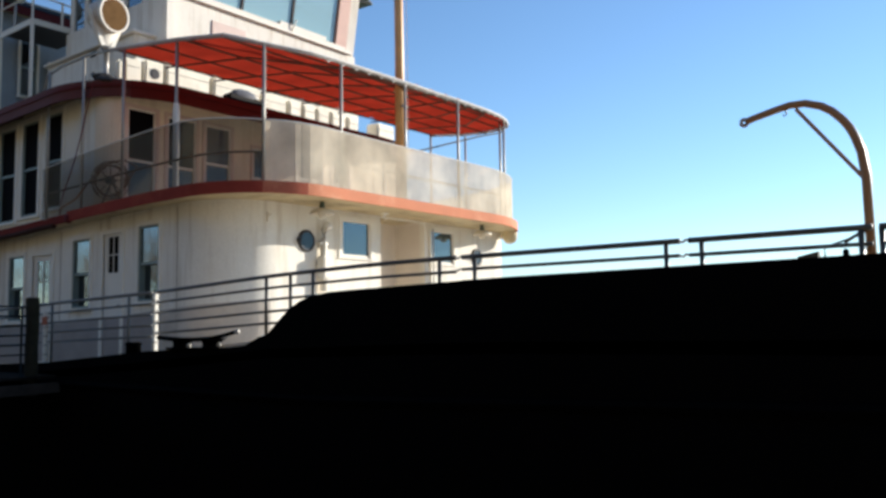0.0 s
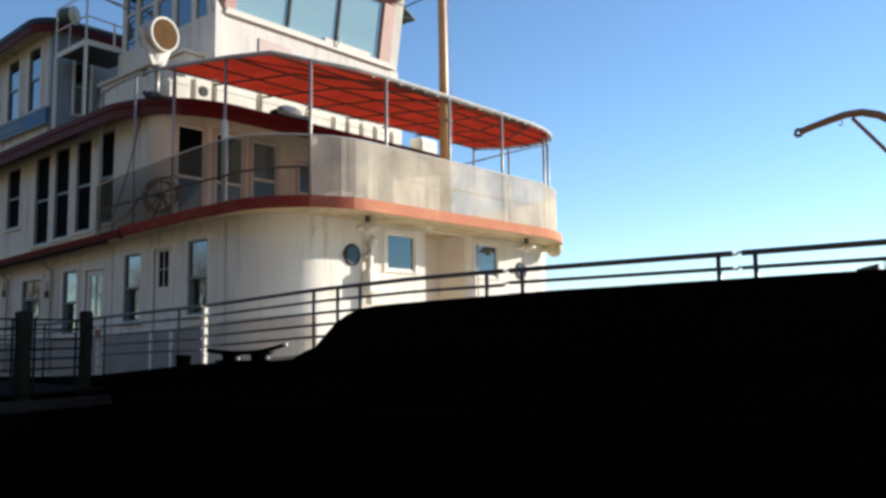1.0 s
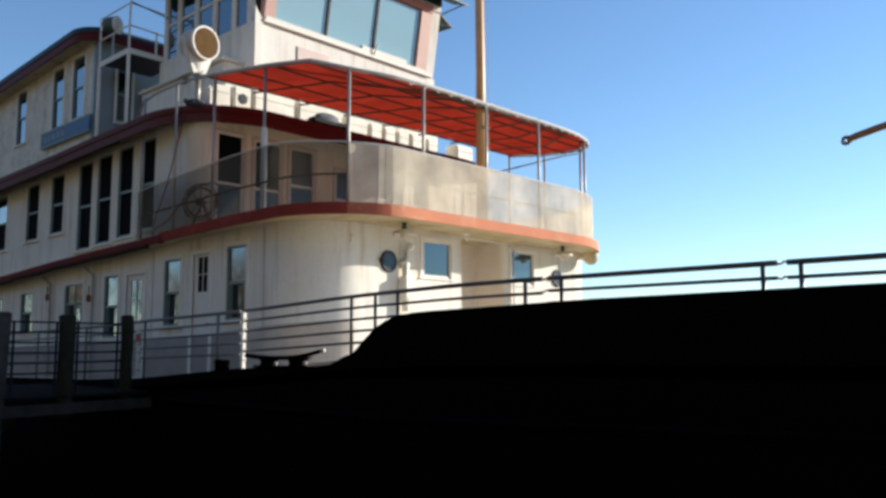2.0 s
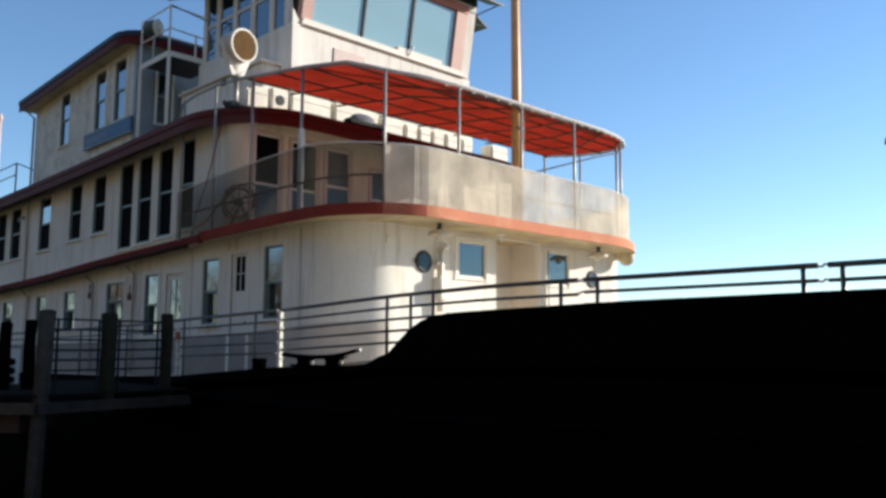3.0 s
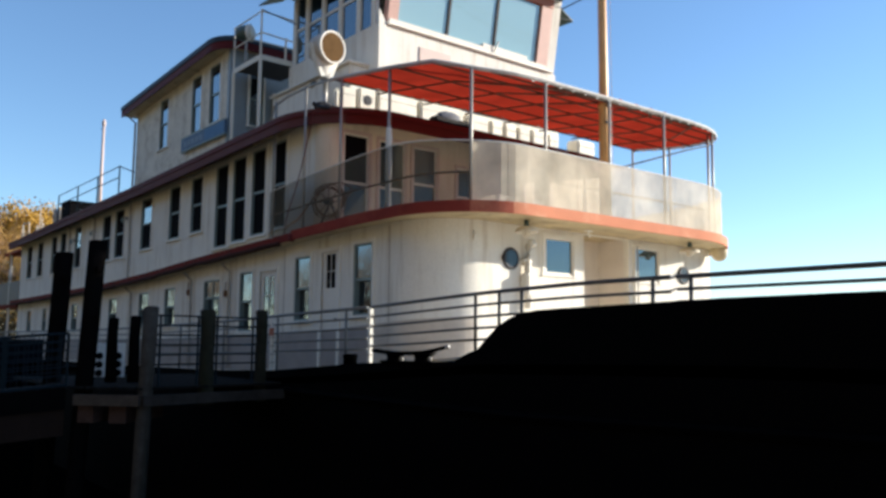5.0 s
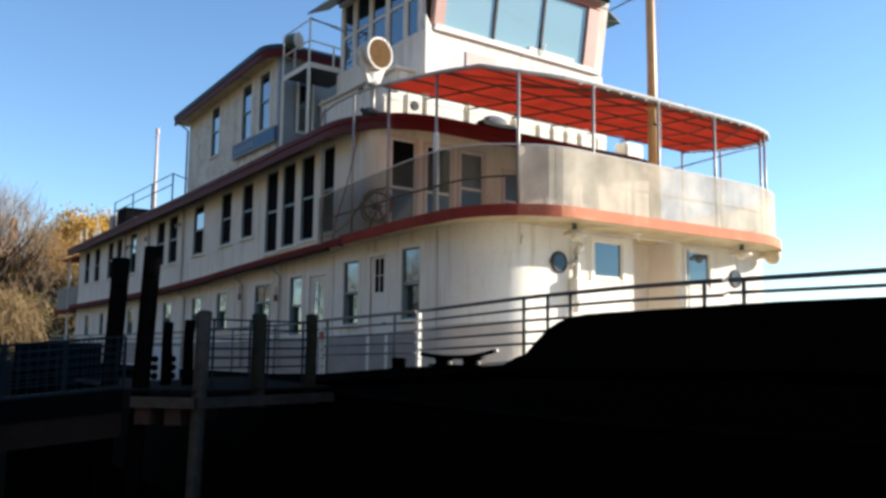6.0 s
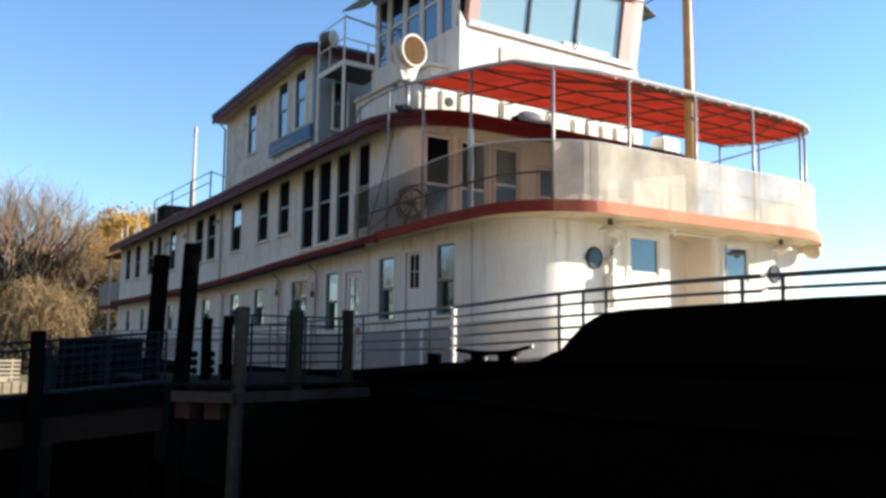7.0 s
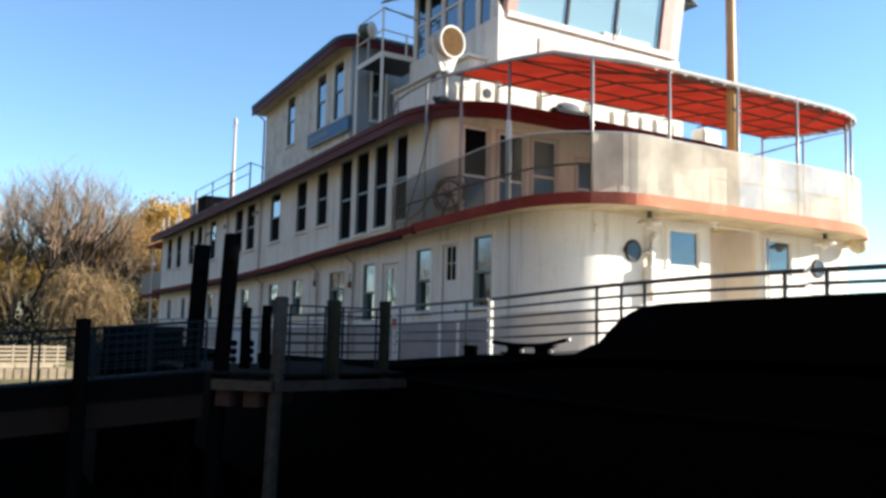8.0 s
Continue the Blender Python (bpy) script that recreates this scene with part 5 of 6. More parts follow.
for x, z in ((-38.65, 7.55), (-35.7, 7.66), (-31.65, 7.78)):
    wl = thing("wall_lamp", "small dull grey lamp on the upper house side", "lamp", (x, SIDE, z), "lamps on the upper house side")
    part("base", lathe([(0.0001, 0.0), (0.075, 0.0), (0.075, 0.03), (0.05, 0.045)], 12, Matrix.Rotation(radians(90), 4, "X")), RAILG, wl)
    part("arm", tube([(0, -0.03, 0), (0, -0.14, 0.03), (0, -0.16, -0.02)], 0.018, 6), RAILG, wl)
    part("globe", lathe([(0.03, 0.0), (0.06, -0.05), (0.055, -0.13), (0.01, -0.17)], 12, Matrix.Translation((0, -0.16, -0.01))), FRAME, wl, "cloudy glass globe", True)
for x, z in ((-25.27, 4.72), (-22.5, 4.58)):
    rb = thing("junction_box", "small rusty junction box on the lower house side", "box", (x, SIDE, z), "junction boxes")
    part("body", boxes((-0.07, 0.07, -0.07, 0.0, -0.09, 0.09), bevel=0.012), RUSTY, rb)
    part("conduit", tube([(0, -0.03, 0.09), (0, -0.03, 0.34)], 0.014, 6), RUSTY, rb)
for x, z0, z1 in ((-22.2, 2.5, 5.4), (-25.0, 2.4, 5.3), (-30.6, 2.4, 5.1)):
    dp = thing("drain_pipe", "grey drain pipe on the house side", "pipe", (x, SIDE, 0))
    part("pipe", tube([(0, -0.3, z1), (0, -0.2, z1 - 0.08), (0, -0.06, z1 - 0.2), (0, -0.06, z0)], 0.035, 6), STEEL, dp)
for x, z0, z1 in ((-35.6, 5.3, 8.4), (-31.1, 5.4, 8.5), (-39.3, 5.2, 8.4)):
    dp = thing("drain_pipe", "grey drain pipe on the upper house side", "pipe", (x, SIDE, 0))
    part("pipe", tube([(0, -0.3, z1), (0, -0.06, z1 - 0.2), (0, -0.06, z0)], 0.035, 6), STEEL, dp)
copy_thing(wpost, pose(-17.28, 8.62, zd(-17.28)))
ord_ = thing("rail_tag", "small orange tag hung on the dock rail end", "tag", (-17.1, 8.52, 3.46))
part("tag", boxes((-0.1, 0.1, -0.03, 0.0, -0.09, 0.09), bevel=0.01), REDTAG, ord_)

# ---- after roof: rail, boxes, stanchions ----
after_rail = thing("roof_rail", "thin dark pipe rail on the after roof", "railing")
for z in (9.5, 9.93):
    part("rail", tube([(-32.6, 9.72, z), (-37.0, 9.72, z), (-41.5, 9.72, z)], 0.02, 6), RAILB, after_rail)
part("rail", tube([(-32.6, 9.72, 9.93), (-33.4, 10.58, 9.93)], 0.02, 6), RAILB, after_rail)
for x in (-32.6, -35.4, -38.3, -41.5):
    part("post", tube([(x, 9.72, zr(x) + 0.41), (x, 9.72, 9.95)], 0.03, 6), RAILB, after_rail)
for x, z in ((-42.7, 9.85), (-45.3, 9.9)):
    ch = thing("roof_stanchion", "pale pipe stanchion pair on the after roof", "stanchion", (x, 9.8, zr(x) + 0.41), "stanchions on the after roof")
    hh = z - zr(x) - 0.41
    part("post", tube([(0, 0, 0), (0, 0, hh)], 0.026, 6), PALEGREY, ch)
    part("post", tube([(0.45, 0, 0), (0.45, 0, hh * 0.6)], 0.022, 6), PALEGREY, ch)
    part("bar", tube([(0, 0, hh * 0.45), (0.45, 0, hh * 0.45)], 0.018, 6), PALEGREY, ch)
trestle = thing("trestle", "pale grey painted trestle frame on the after roof", "trestle", (-48.9, 9.9, zr(-48.9) + 0.41))
for y_ in (0.0, 0.7):
    part("leg", tube([(-0.95, y_, 0), (-0.65, y_, 1.15)], 0.028, 6), PALEGREY, trestle)
    part("leg", tube([(-0.3, y_, 0), (-0.55, y_, 1.15)], 0.028, 6), PALEGREY, trestle)
    part("leg", tube([(0.95, y_, 0), (0.75, y_, 1.1)], 0.028, 6), PALEGREY, trestle)
    part("brace", tube([(-0.8, y_, 0.55), (0.85, y_, 0.6)], 0.022, 6), PALEGREY, trestle)
part("top_bar", tube([(-0.7, 0.0, 1.12), (0.8, 0.0, 1.1)], 0.028, 6), PALEGREY, trestle)
hatch = thing("skylight", "dark boxed skylight on the after roof", "skylight", (-41.6, 10.62, zr(-41.6) + 0.41))
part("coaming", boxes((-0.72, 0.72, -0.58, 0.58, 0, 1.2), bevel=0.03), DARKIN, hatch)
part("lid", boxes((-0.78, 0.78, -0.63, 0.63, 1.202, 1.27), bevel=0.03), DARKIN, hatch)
part("vent", lathe([(0.15, 0.0), (0.16, 0.05), (0.12, 0.1), (0.0001, 0.12)], 14, Matrix.Translation((0.72, 0.0, 0.72)) @ Matrix.Rotation(radians(90), 4, "Y")), WHITE2, hatch, "white round vent cap", True)
drum = thing("roof_drum", "small pale drum on the after roof", "drum", (-43.3, 10.25, zr(-43.3) + 0.41))
part("body", lathe([(0.3, 0.0), (0.32, 0.05), (0.32, 1.05), (0.28, 1.14)], 16), STEEL, drum, smooth=True)
stern = thing("stern_gallery", "red roofed stern gallery with grey rail", "gallery")
part("roof", boxes((-53.4, -49.55, 9.8, 2 * YC - 9.8, 7.9, 8.05), bevel=0.02), EDGE, stern)
part("floor", boxes((-55.0, -49.45, 9.8, 2 * YC - 9.8, 4.85, 5.05), bevel=0.02), RED, stern)
part("rail_panel", boxes((-54.9, -54.85, 9.9, 2 * YC - 9.9, 5.05, 6.3), (-54.85, -49.5, 9.86, 9.9, 5.05, 6.3)), RAILG, stern)
for y in (9.9, 15, 20.1):
    part("post", boxes((-51.98, -51.9, y - 0.05, y + 0.05, 2.3, 7.9)), WHITE2, stern)

staff = thing("flagstaff", "pale leaning flagstaff with a furled flag on the stern gallery", "flagstaff", (-54.78, 10.3, 5.05))
part("pole", tube([(0, 0, 0), (0, 0.09, 1.2), (0, 0.2, 2.4)], 0.05, 8, r_end=0.035), WHITE2, staff)
part("furled_flag", lathe([(0.05, 0.0), (0.11, 0.12), (0.09, 0.4), (0.05, 0.6)], 10, Matrix.Translation((0, 0.15, 1.65))), HEM, staff, "white furled cloth", True)
part("socket", lathe([(0.09, 0.0), (0.09, 0.1), (0.06, 0.14)], 10), RAILG, staff)

# ---- dock ----
dock = thing("dock", "weathered wooden dock platform beside the boat", "dock")
A, B, E_ = Vector((-15.86, 5.21)), Vector((-16.36, 8.42)), Vector((-16.8, 4.3))
DZ = 2.365
y = 4.16
while y < 8.3:
    x = A.x + (B.x - A.x) * (y - A.y) / (B.y - A.y) if y > A.y else E_.x + (A.x - E_.x) * (y - E_.y) / (A.y - E_.y)
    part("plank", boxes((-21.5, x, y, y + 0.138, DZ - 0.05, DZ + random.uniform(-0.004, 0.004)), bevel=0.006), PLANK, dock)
    y += 0.146


def beam(a, b, z0, z1, w):
    bm = bmesh.new()
    a, b = Vector((*a, 0)), Vector((*b, 0))
    n_ = (b - a).cross(Vector((0, 0, 1))).normalized() * w
    v = [bm.verts.new(p) for p in (a, b, b + n_, a + n_)]
    u = [bm.verts.new(p.co) for p in v]
    for p in v:
        p.co.z = z0
    for p in u:
        p.co.z = z1
    bm.faces.new(v[::-1])
    bm.faces.new(u)
    for i in range(4):
        bm.faces.new((v[i], v[(i + 1) % 4], u[(i + 1) % 4], u[i]))
    return bm


part("edge_beam", beam(A, B, DZ - 0.34, DZ - 0.14, 0.1), BEAMD, dock)
part("edge_beam", beam(E_, A, DZ - 0.34, DZ - 0.14, 0.1), BEAMW, dock, "pale weathered edge beam")
for a, b in (((-16.85, 4.36), (-16.62, 4.58)), ((-16.4, 4.8), (-16.16, 5.04))):
    part("beam_end", beam(a, b, DZ - 0.68, DZ - 0.34, -1.6), STUMP, dock, "reddish weathered beam end")


def pile(x, y, r, top_z, mat, label, low=-3.0, lean=(0, 0), group="dock piles", sides=12):
    t = thing("pile", label, "pile", (x, y, low), group)
    h = top_z - low
    bm = tube([(lean[0] * (1 - k / 6), lean[1] * (1 - k / 6), h * k / 6) for k in range(7)], r, sides)
    for v in bm.verts:
        v.co.x += 0.02 * noise.noise(v.co * 1.7)
        v.co.y += 0.02 * noise.noise(v.co * 1.7 + Vector((5, 0, 0)))
    part("shaft", bm, mat, t, smooth=True)
    if top_z > 5:
        part("cleat", boxes((r * 0.5, r + 0.1, -0.07, 0.07, h - 0.62, h - 0.5), bevel=0.02), mat, t)
        part("bolt", tube([(r * 0.6, 0, h - 1.5), (r + 0.12, 0, h - 1.5)], 0.04, 6), mat, t)
    part("top", lathe([(r * 0.98, h + 0.0), (r * 0.7, h + 0.02)], sides), mat, t)
    return t


pile(-15.97, 5.36, 0.145, 3.89, WOOD, "weathered grey round dock pile", lean=(-0.1, -0.12))
pile(-16.22, 6.62, 0.15, 3.875, WOODM, "weathered mossy dock pile", DZ - 0.4)
pile(-16.62, 8.02, 0.125, 3.91, WOODM, "weathered mossy dock pile near the hull", DZ - 0.4)
pile(-17.9, 5.72, 0.115, 3.75, TAR, "dark square-topped dock post", DZ - 0.02)
pile(-18.1, 5.32, 0.115, 3.7, TAR, "dark square-topped dock post", DZ - 0.02)
pile(-17.05, 4.62, 0.175, 5.2, TAR, "tall tarred mooring pile", lean=(-0.12, -0.3), group="mooring piles", sides=10)
pile(-18.6, 4.4, 0.185, 5.07, TAR, "tall tarred mooring pile", lean=(-0.1, -0.28), group="mooring piles", sides=10)
dock_rail = thing("dock_rail", "grey pipe rail between the dock piles", "railing")
for a, b in (((-15.97, 5.36), (-16.22, 6.62)), ((-16.22, 6.62), (-16.62, 8.02))):
    for k in range(6):
        z = 3.74 - 0.19 * k
        part("rail", tube([(a[0], a[1], z), (b[0], b[1], z)], 0.02, 6), RAILB, dock_rail)
    for f in (0.17, 0.83):
        part("post", tube([(a[0] + (b[0] - a[0]) * f, a[1] + (b[1] - a[1]) * f, DZ), (a[0] + (b[0] - a[0]) * f, a[1] + (b[1] - a[1]) * f, 3.76)], 0.025, 6), RAILB, dock_rail)
ladder_board = thing("fender_board", "pale board with a column of round dark holes at the dock", "board", (-20.3, 5.72, DZ), "fender boards")
ladder_board.rotation_euler = (0, 0, radians(90))
part("board", boxes((-0.17, 0.17, 0.0, 0.04, 0.0, 0.8), bevel=0.008), WHITE2, ladder_board)
for z in (0.1, 0.3, 0.5):
    part("hole", lathe([(0.085, 0.0), (0.085, 0.012)], 14, Matrix.Translation((0, -0.001, z)) @ Matrix.Rotation(radians(90), 4, "X")), DARKIN, ladder_board, "round dark hole")
copy_thing(ladder_board, pose(-20.3, 6.15, DZ, 0, 0, 90))

# ---- gangway ----
gang = thing("gangway", "painted steel gangway with pipe rails leading to shore", "gangway")
G0, G1 = Vector((-16.95, 4.15, 2.36)), Vector((-18.35, -4.2, 1.6))
gd = (G1 - G0)
gw = Vector((-1.5, 0.25, 0))


def gp(k, w=0.0, h=0.0):
    return G0 + gd * k + gw * w + Vector((0, 0, h))


for w in (0, 1):
    for z1, z0, mat, inset, name, lab in ((-0.02, -0.42, TAR, 0.0, "flange", "black upper flange"), (-0.424, -0.92, GIRDER, 0.03, "girder", "dull brown steel girder")):
        bm = bmesh.new()
        sgn = 1 if w == 0 else -1
        v = [bm.verts.new(p + gw * inset * sgn) for p in (gp(0, w, z1), gp(1, w, z1), gp(1, w, z0), gp(0, w, z0))]
        u = [bm.verts.new(p.co + gw * 0.05 * sgn) for p in v]
        bm.faces.new(v)
        bm.faces.new(u[::-1])
        for i in range(4):
            bm.faces.new((v[i], v[(i + 1) % 4], u[(i + 1) % 4], u[i]))
        part(name, bm, mat, gang, lab)
    for i in range(9):
        k = i / 8
        part("post", tube([gp(k, w, 0), gp(k, w, 1.02)], 0.024, 6), RAILB, gang)
    for j in range(6):
        h = 1.02 - 0.16 * j
        part("rail", tube([gp(0, w, h), gp(1 if j < 2 else 0.27, w, h)], 0.026 if j == 0 else 0.015, 6), RAILB, gang)
    for i in range(1, 14):
        k = i / 50
        part("bar", tube([gp(k, w, 0.08), gp(k, w, 1.02)], 0.009, 4), RAILB, gang)
part("curb", tube([gp(0, 0.0, 0.03), gp(1, 0.0, 0.03)], 0.03, 6), RAILB, gang)
for i in range(36):
    bm = bmesh.new()
    k0, k1 = i / 36 + 0.001, (i + 1) / 36 - 0.002
    v = [bm.verts.new(p) for p in (gp(k0, 0.03, 0.0), gp(k1, 0.03, 0.0), gp(k1, 0.97, 0.0), gp(k0, 0.97, 0.0))]
    u = [bm.verts.new(p.co - Vector((0, 0, 0.04))) for p in v]
    bm.faces.new(v)
    bm.faces.new(u[::-1])
    for j in range(4):
        bm.faces.new((v[j], v[(j + 1) % 4], u[(j + 1) % 4], u[j]))
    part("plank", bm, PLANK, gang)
pile(-17.15, 1.85, 0.14, 3.36, TAR, "dark tarred pile beside the gangway", group="mooring piles")

# ---- work float behind the gangway ----
FLOATM = material("dark_blue_float_paint", (0.003, 0.005, 0.009), 0.7, spec=0.05, var=0.4, scale=2, stain=(0.007, 0.008, 0.01), stain_amt=0.5, streak=True)
work_float = thing("work_float", "dark blue steel work float moored behind the gangway", "float", (-30, 5.0, -1.9))
part("body", boxes((-3.2, 3.0, -1.35, 1.05, 0, 4.4), bevel=0.05), HULL, work_float)
for i in range(7):
    part("rib", boxes((3.0, 3.07, -1.25 + 0.36 * i, -1.18 + 0.36 * i, 3.6, 4.9), bevel=0.01), FLOATM, work_float)
part("coaming", boxes((2.9, 3.02, -1.35, 1.05, 4.4, 5.02), bevel=0.02), FLOATM, work_float)
part("cap_rail", tube([(3.0, -1.35, 5.06), (3.0, 1.05, 5.06)], 0.05, 8), RAILB, work_float)

# ---- far lawn: board fence and stone edge ----
fence = thing("board_fence", "pale weathered board fence along the lawn", "fence")
for y in (-2.5, -1.5, -0.5, 0.5, 1.5, 2.5, 3.5, 4.5, 5.5, 6.4, 8.75, 9.2):
    part("post", boxes((-66.06, -65.94, y - 0.06, y + 0.06, -0.95, 1.5)), FENCE, fence)
for y0, y1 in ((-2.6, 0.4), (0.42, 3.4), (3.42, 6.9), (8.5, 9.35)):
    for j in range(5):
        part("board", boxes((-65.93, -65.88, y0, y1, 0.12 + 0.29 * j, 0.27 + 0.29 * j), bevel=0.01), FENCE, fence)
part("gate_post", boxes((-66.1, -65.85, 7.45, 7.75, -1.0, 1.65), bevel=0.02), FENCE, fence)
edge = thing("stone_edging", "low tan stone edging under the fence", "wall")
for i in range(21):
    part("stone", boxes((-65.8, -65.3, -2.6 + i * 0.56, -2.07 + i * 0.56, -1.1, -0.1 + random.uniform(-0.1, 0.1)), bevel=0.05), STONE, edge)
for i in range(7):
    part("stone", boxes((-65.75, -65.45, -2.6 + i * 1.25, -1.4 + i * 1.25, -0.1, 0.12), bevel=0.04), FENCE, edge)


# ---- power line on the shore, mirrored in the pilothouse windows ----
line = thing("power_line", "two slack power cables between wooden poles", "power line", (31, 62, -2.0))
for y in (-27, 27):
    part("pole", tube([(0, y, -1.0), (0, y, 29.5)], 0.2, 8, r_end=0.13), WOOD, line)
for up_ in (0.0, 0.9):
    part("cable", tube([(0, y, 21.95 + up_ + 0.0095 * y * y) for y in range(-27, 28, 3)], 0.045, 5), TARP, line)


# ---- trees ----
def grow(bms, p, d, length, r, depth, rng, ends, spread=0.55, up=0.12, wild=0.16, limb=0.09):
    steps = 3 if depth > 3 else 2
    pts = [p.copy()]
    q = p.copy()
    dd = d.copy()
    for i in range(steps):
        dd = (dd + Vector((rng.uniform(-1, 1), rng.uniform(-1, 1), rng.uniform(-0.5, 1) * 0.6)) * wild + Vector((0, 0, up * 0.5))).normalized()
        q = q + dd * (length / steps)
        pts.append(q.copy())
    bm = bms[0] if r > limb else bms[1]
    tube(pts, r, 5 if depth > 4 else (4 if depth > 2 else 3), bm, r * 0.62, cap=False)
    if depth <= 0:
        ends.append(q)
        return
    for i in range(rng.choice((2, 3, 3)) if depth > 1 else rng.choice((2, 3))):
        a = rng.uniform(0, 2 * math.pi)
        side = Vector((math.cos(a), math.sin(a), 0))
        nd = (dd + side * rng.uniform(spread * 0.5, spread * 1.4) + Vector((0, 0, up))).normalized()
        at = pts[-1] if i == 0 else pts[-1].lerp(pts[-2], rng.uniform(0.0, 0.8))
        grow(bms, at, nd, length * rng.uniform(0.66, 0.86), max(0.011, r * 0.57), depth - 1, rng, ends, spread, up, wild, limb)
    if depth < 3:
        ends.append(q)


def leaf_mesh(points, size, count, spreadr, rng):
    bm = bmesh.new()
    for p in points:
        for k in range(count):
            c = p + Vector((rng.gauss(0, 1), rng.gauss(0, 1), rng.gauss(0, 0.8))) * spreadr
            a = Vector((rng.uniform(-1, 1), rng.uniform(-1, 1), rng.uniform(-1, 1))).normalized()
            b = a.cross(Vector((rng.uniform(-1, 1), rng.uniform(-1, 1), rng.uniform(-1, 1)))).normalized()
            s = size * rng.uniform(0.6, 1.3)
            bm.faces.new([bm.verts.new(c + a * s), bm.verts.new(c + b * s * 0.6), bm.verts.new(c - a * s), bm.verts.new(c - b * s * 0.6)])
    return bm


def tree(name, label, at, height, seed, leaves=None, depth=6, bark=BARK, density=2, lsize=0.22, spread=0.55, stems=1, lspread=0.5, up=0.12, wild=0.16, limb=0.09, girth=0.017, splay=0.45):
    rng = random.Random(seed)
    t = thing(name, label, "tree", at)
    bms, ends = (bmesh.new(), bmesh.new()), []
    for s in range(stems):
        d0 = Vector((rng.uniform(-0.3, 0.3) * (stems > 1), rng.uniform(-splay, splay) * (stems > 1), 1)).normalized()
        grow(bms, Vector((rng.uniform(-0.4, 0.4) * (stems > 1), rng.uniform(-0.4, 0.4) * (stems > 1), -0.3)), d0, height * 0.25, height * girth, depth, rng, ends, spread, up, wild, limb)
    part("trunk", bms[0], BARKD, t)
    part("branchwork", bms[1], bark, t)
    if leaves:
        part("crown", leaf_mesh(ends, lsize, density, lspread, rng), leaves, t)
    return t


def place_tree(src, x, y, turn, k):
    t = copy_thing(src, pose(x, y, -1.0, 0, 0, turn))
    t.scale = (k, k, k)
    return t


b1 = tree("bare_tree", "bare grey-brown riverside tree with many fine twigs", (-101, 9.5, -1.0), 26.5, 3, depth=6, stems=2, spread=0.62, up=0.15, wild=0.1, limb=0.05, girth=0.012, splay=0.5)
b2 = tree("bare_tree", "bare spreading tree with a forked trunk", (-98, 4.6, -1.0), 26.0, 8, depth=6, stems=2, spread=0.64, up=0.13, wild=0.1, limb=0.05, girth=0.018, splay=0.45)
for x, y, a, k in ((-104, 14.0, 100, 1.0), (-99, -3.0, 200, 0.95), (-112, 5.5, 40, 1.0)):
    place_tree(b1, x, y, a, k)
for x, y, a, k in ((-107, 11.8, 230, 1.0), (-104, 18.0, 30, 0.72), (-108, 0.5, 140, 0.95)):
    place_tree(b2, x, y, a, k)
for x, y, a, k in ((-66, -27, 15, 0.62), (-74, -24, 160, 0.7), (-86, -27, 290, 0.66), (-60, -36, 70, 0.7), (-92, -9, 130, 0.7), (-80, -15, 40, 0.62), (-106, -14, 210, 0.75), (-98, -19, 80, 0.7), (-70, -19, 250, 0.5)):
    place_tree(b1 if a > 100 else b2, x, y, a, k)
ye = tree("yellow_tree", "tall tree in bright yellow autumn leaf behind the stern", (-120, 20.5, -1.0), 27, 5, LEAFY, 5, BARKD, 34, 0.2, lspread=0.8)
for x, y, a, k in ((-122, 25.0, 80, 1.02), (-126, 31.5, 150, 1.08), (-124, 35.5, 190, 0.95), (-119, 22.5, 40, 0.95)):
    place_tree(ye, x, y, a, k)
br = tree("golden_tree", "autumn tree with dense dull olive and brown leaves", (-109, 6.5, -1.0), 17, 41, LEAFB, 5, BARK, 44, 0.12, lspread=1.0)
for x, y, a, k in ((-106, -0.5, 130, 0.95), (-105, 10.5, 200, 0.72), (-106, 15.0, 250, 0.66), (-105, 18.5, 330, 0.6), (-106, -7.0, 20, 0.95), (-112, 2.5, 75, 0.95), (-113, 9.0, 190, 0.85), (-114, 14.0, 300, 0.75), (-112, 20.5, 170, 0.95), (-107, 20.8, 80, 0.9), (-110, 24.0, 10, 0.95), (-102, 2.6, 15, 0.8), (-102, 12.5, 110, 0.5), (-103, 16.5, 260, 0.48)):
    place_tree(br, x, y, a, k)
ho = tree("honey_tree", "thin autumn tree with sparse honey-gold leaves", (-108, 17.3, -1.0), 21, 23, LEAFH, 6, BARK, 6, 0.1, spread=0.5, stems=2, lspread=0.35, up=0.2, girth=0.011)
for x, y, a, k in ((-110, 19.2, 70, 1.0), (-107, 14.6, 190, 0.85), (-113, 12.2, 300, 0.9), (-112, 22.0, 140, 0.95)):
    place_tree(ho, x, y, a, k)
rng = random.Random(77)
# Olive leaves kept very dark to carry the shade below the trees.
pts = [Vector((-102 - rng.uniform(0, 12), rng.uniform(-12, 32), -0.9 + abs(rng.gauss(0, 3.0)))) for i in range(1700)]
pts += [Vector((-98 - rng.uniform(0, 5), rng.uniform(15.5, 22), -0.9 + abs(rng.gauss(0, 3.6)))) for i in range(420)]
pts += [Vector((-93 - rng.uniform(0, 7), rng.uniform(-8, 20), -0.9 + abs(rng.gauss(0, 1.6)))) for i in range(1100)]
brush = part("undergrowth", leaf_mesh(pts, 0.2, 18, 0.8, rng), LEAFSHADE)
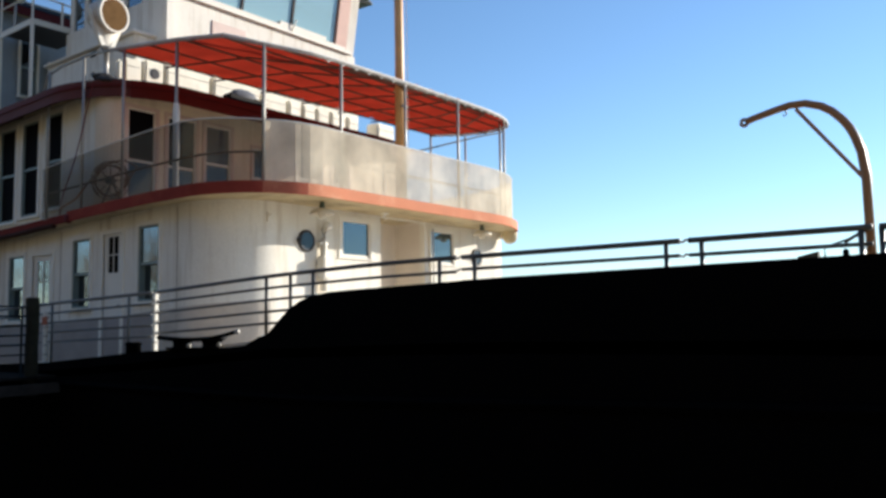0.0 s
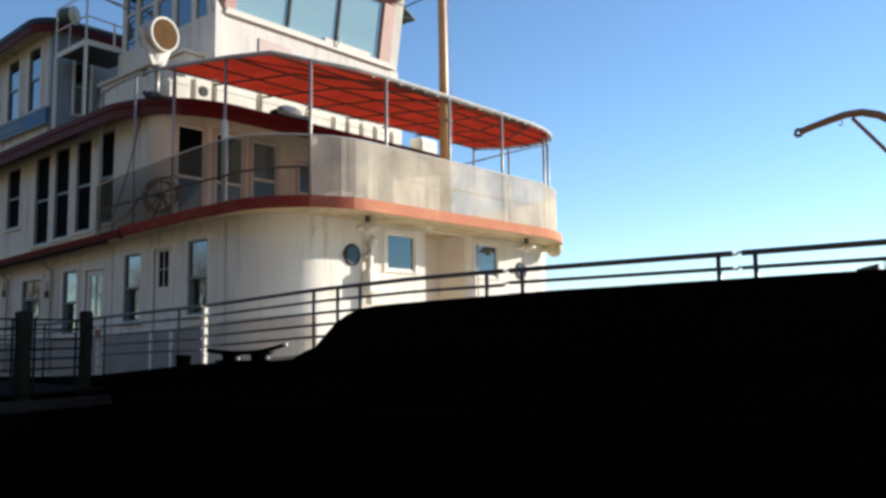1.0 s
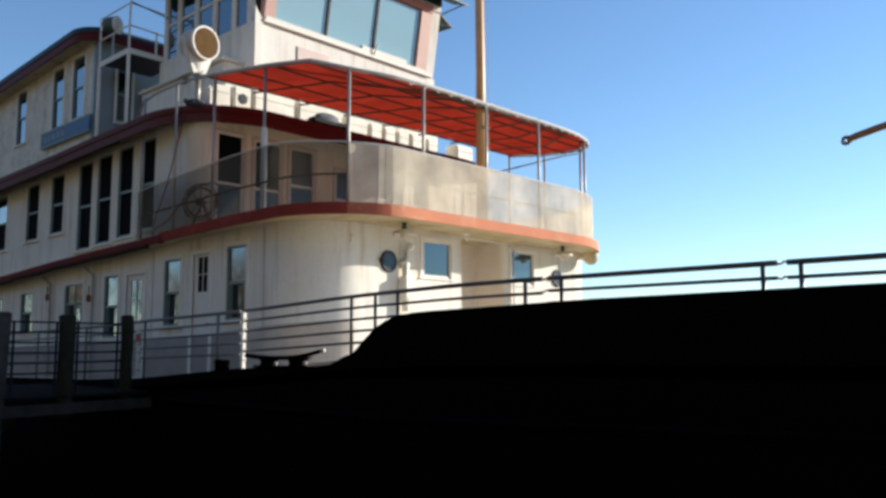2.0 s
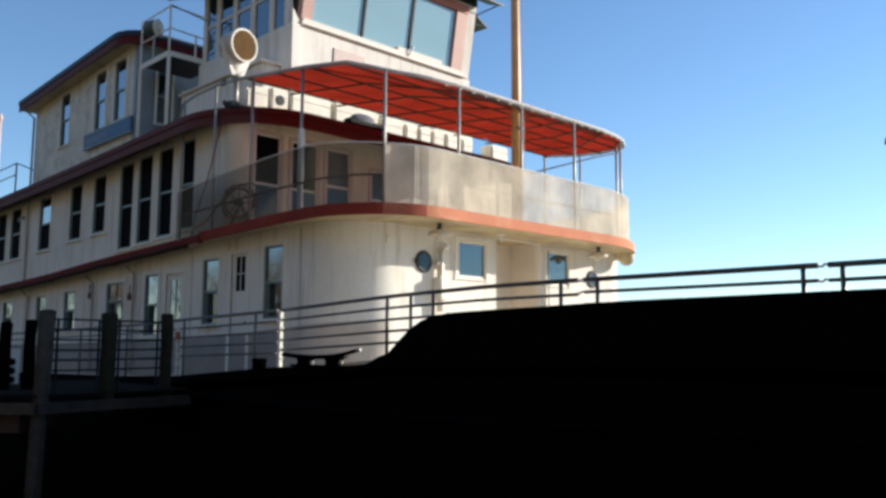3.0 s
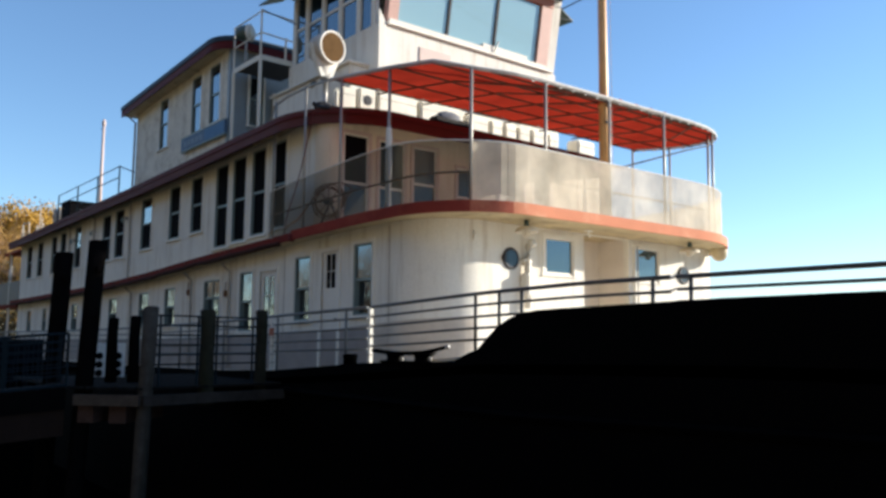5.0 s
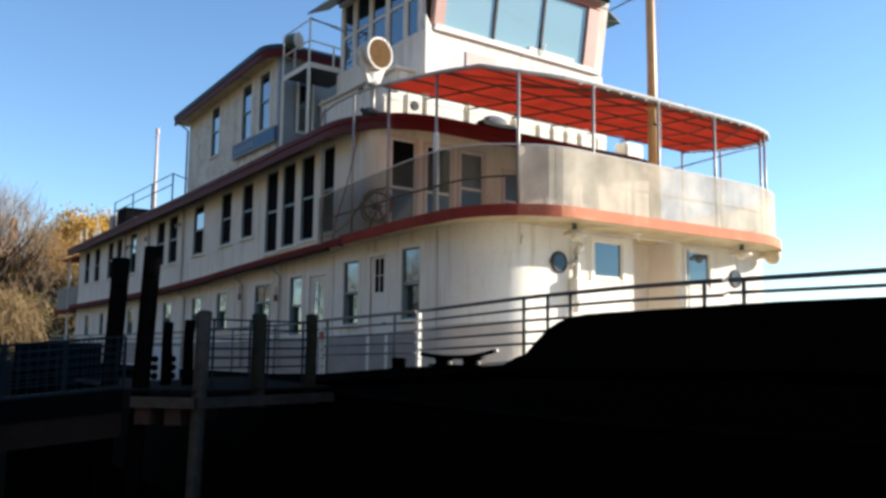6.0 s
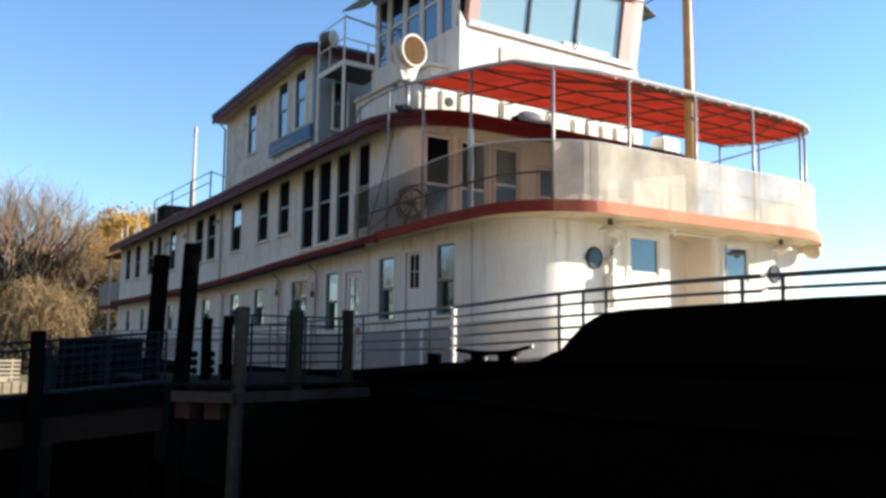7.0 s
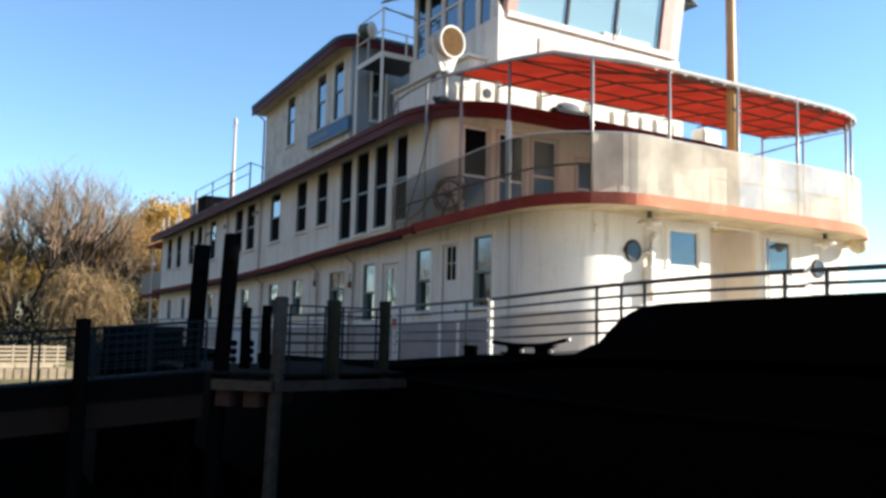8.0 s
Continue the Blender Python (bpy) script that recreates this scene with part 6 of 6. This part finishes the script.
tagged(brush, "dense olive undergrowth along the lawn edge, darkened for the shade under the trees", "bushes", kind="stuff")
pts = [Vector((-106 - rng.uniform(0, 14), rng.uniform(-14, 34), 2.0 + 10.5 * rng.random() ** 1.2)) for i in range(4000)]
brush = part("dry_leaves", leaf_mesh(pts, 0.13, 15, 0.85, rng), LEAFD)
tagged(brush, "dry brown leaves clinging to the scrub", "bushes", kind="stuff")
bm = bmesh.new()
for i in range(36):
    root = Vector((-95 - rng.uniform(0, 5), rng.uniform(9.0, 15.0) if i < 26 else rng.uniform(-9, 5), -0.9))
    crown = root + Vector((0, rng.uniform(-1, 1), rng.uniform(5.0, 9.5)))
    tube([root, root.lerp(crown, 0.5) + Vector((0, rng.uniform(-0.4, 0.4), 0)), crown], 0.09, 4, bm, 0.05, cap=False)
    for k in range(44):                       # whips that arch over and hang
        a, reach = rng.uniform(0, 2 * math.pi), rng.uniform(1.2, 3.4)
        out = Vector((math.cos(a), math.sin(a), 0)) * reach
        st = root.lerp(crown, rng.uniform(0.5, 1.0))
        rise = rng.uniform(0.4, 1.8)
        tube([st, st + out * 0.35 + Vector((0, 0, rise)), st + out * 0.75 + Vector((0, 0, rise * 0.7)), st + out + Vector((0, 0, -rng.uniform(0.3, 2.6)))], 0.04, 3, bm, 0.016, cap=False)
scrub = part("dry_scrub", bm, SCRUB)
tagged(scrub, "tangle of dry tan arching brush stems under the trees", "bushes", kind="stuff")
tower = thing("far_building", "far red brick building behind bare trees", "building", (-165, 20.8, -1.0))
part("wall", boxes((-3, 3, -3.2, 2.0, 0, 20.5)), BRICK, tower)
part("gable", visor(((-3, -3.2, 20.5), (3, -3.2, 20.5)), ((-3, 1.4, 23.0), (3, 1.4, 23.0)), 1.6), BRICK, tower)
part("stair_tower", boxes((-0.8, 0.8, 0.9, 2.0, 20.5, 25.8), bevel=0.1), BRICK, tower)
for k in range(3):
    for y in (-1.2, 0.9):
        part("window", boxes((3.0, 3.06, y - 0.35, y + 0.35, 14 + 3 * k, 15.6 + 3 * k)), GLASS, tower)
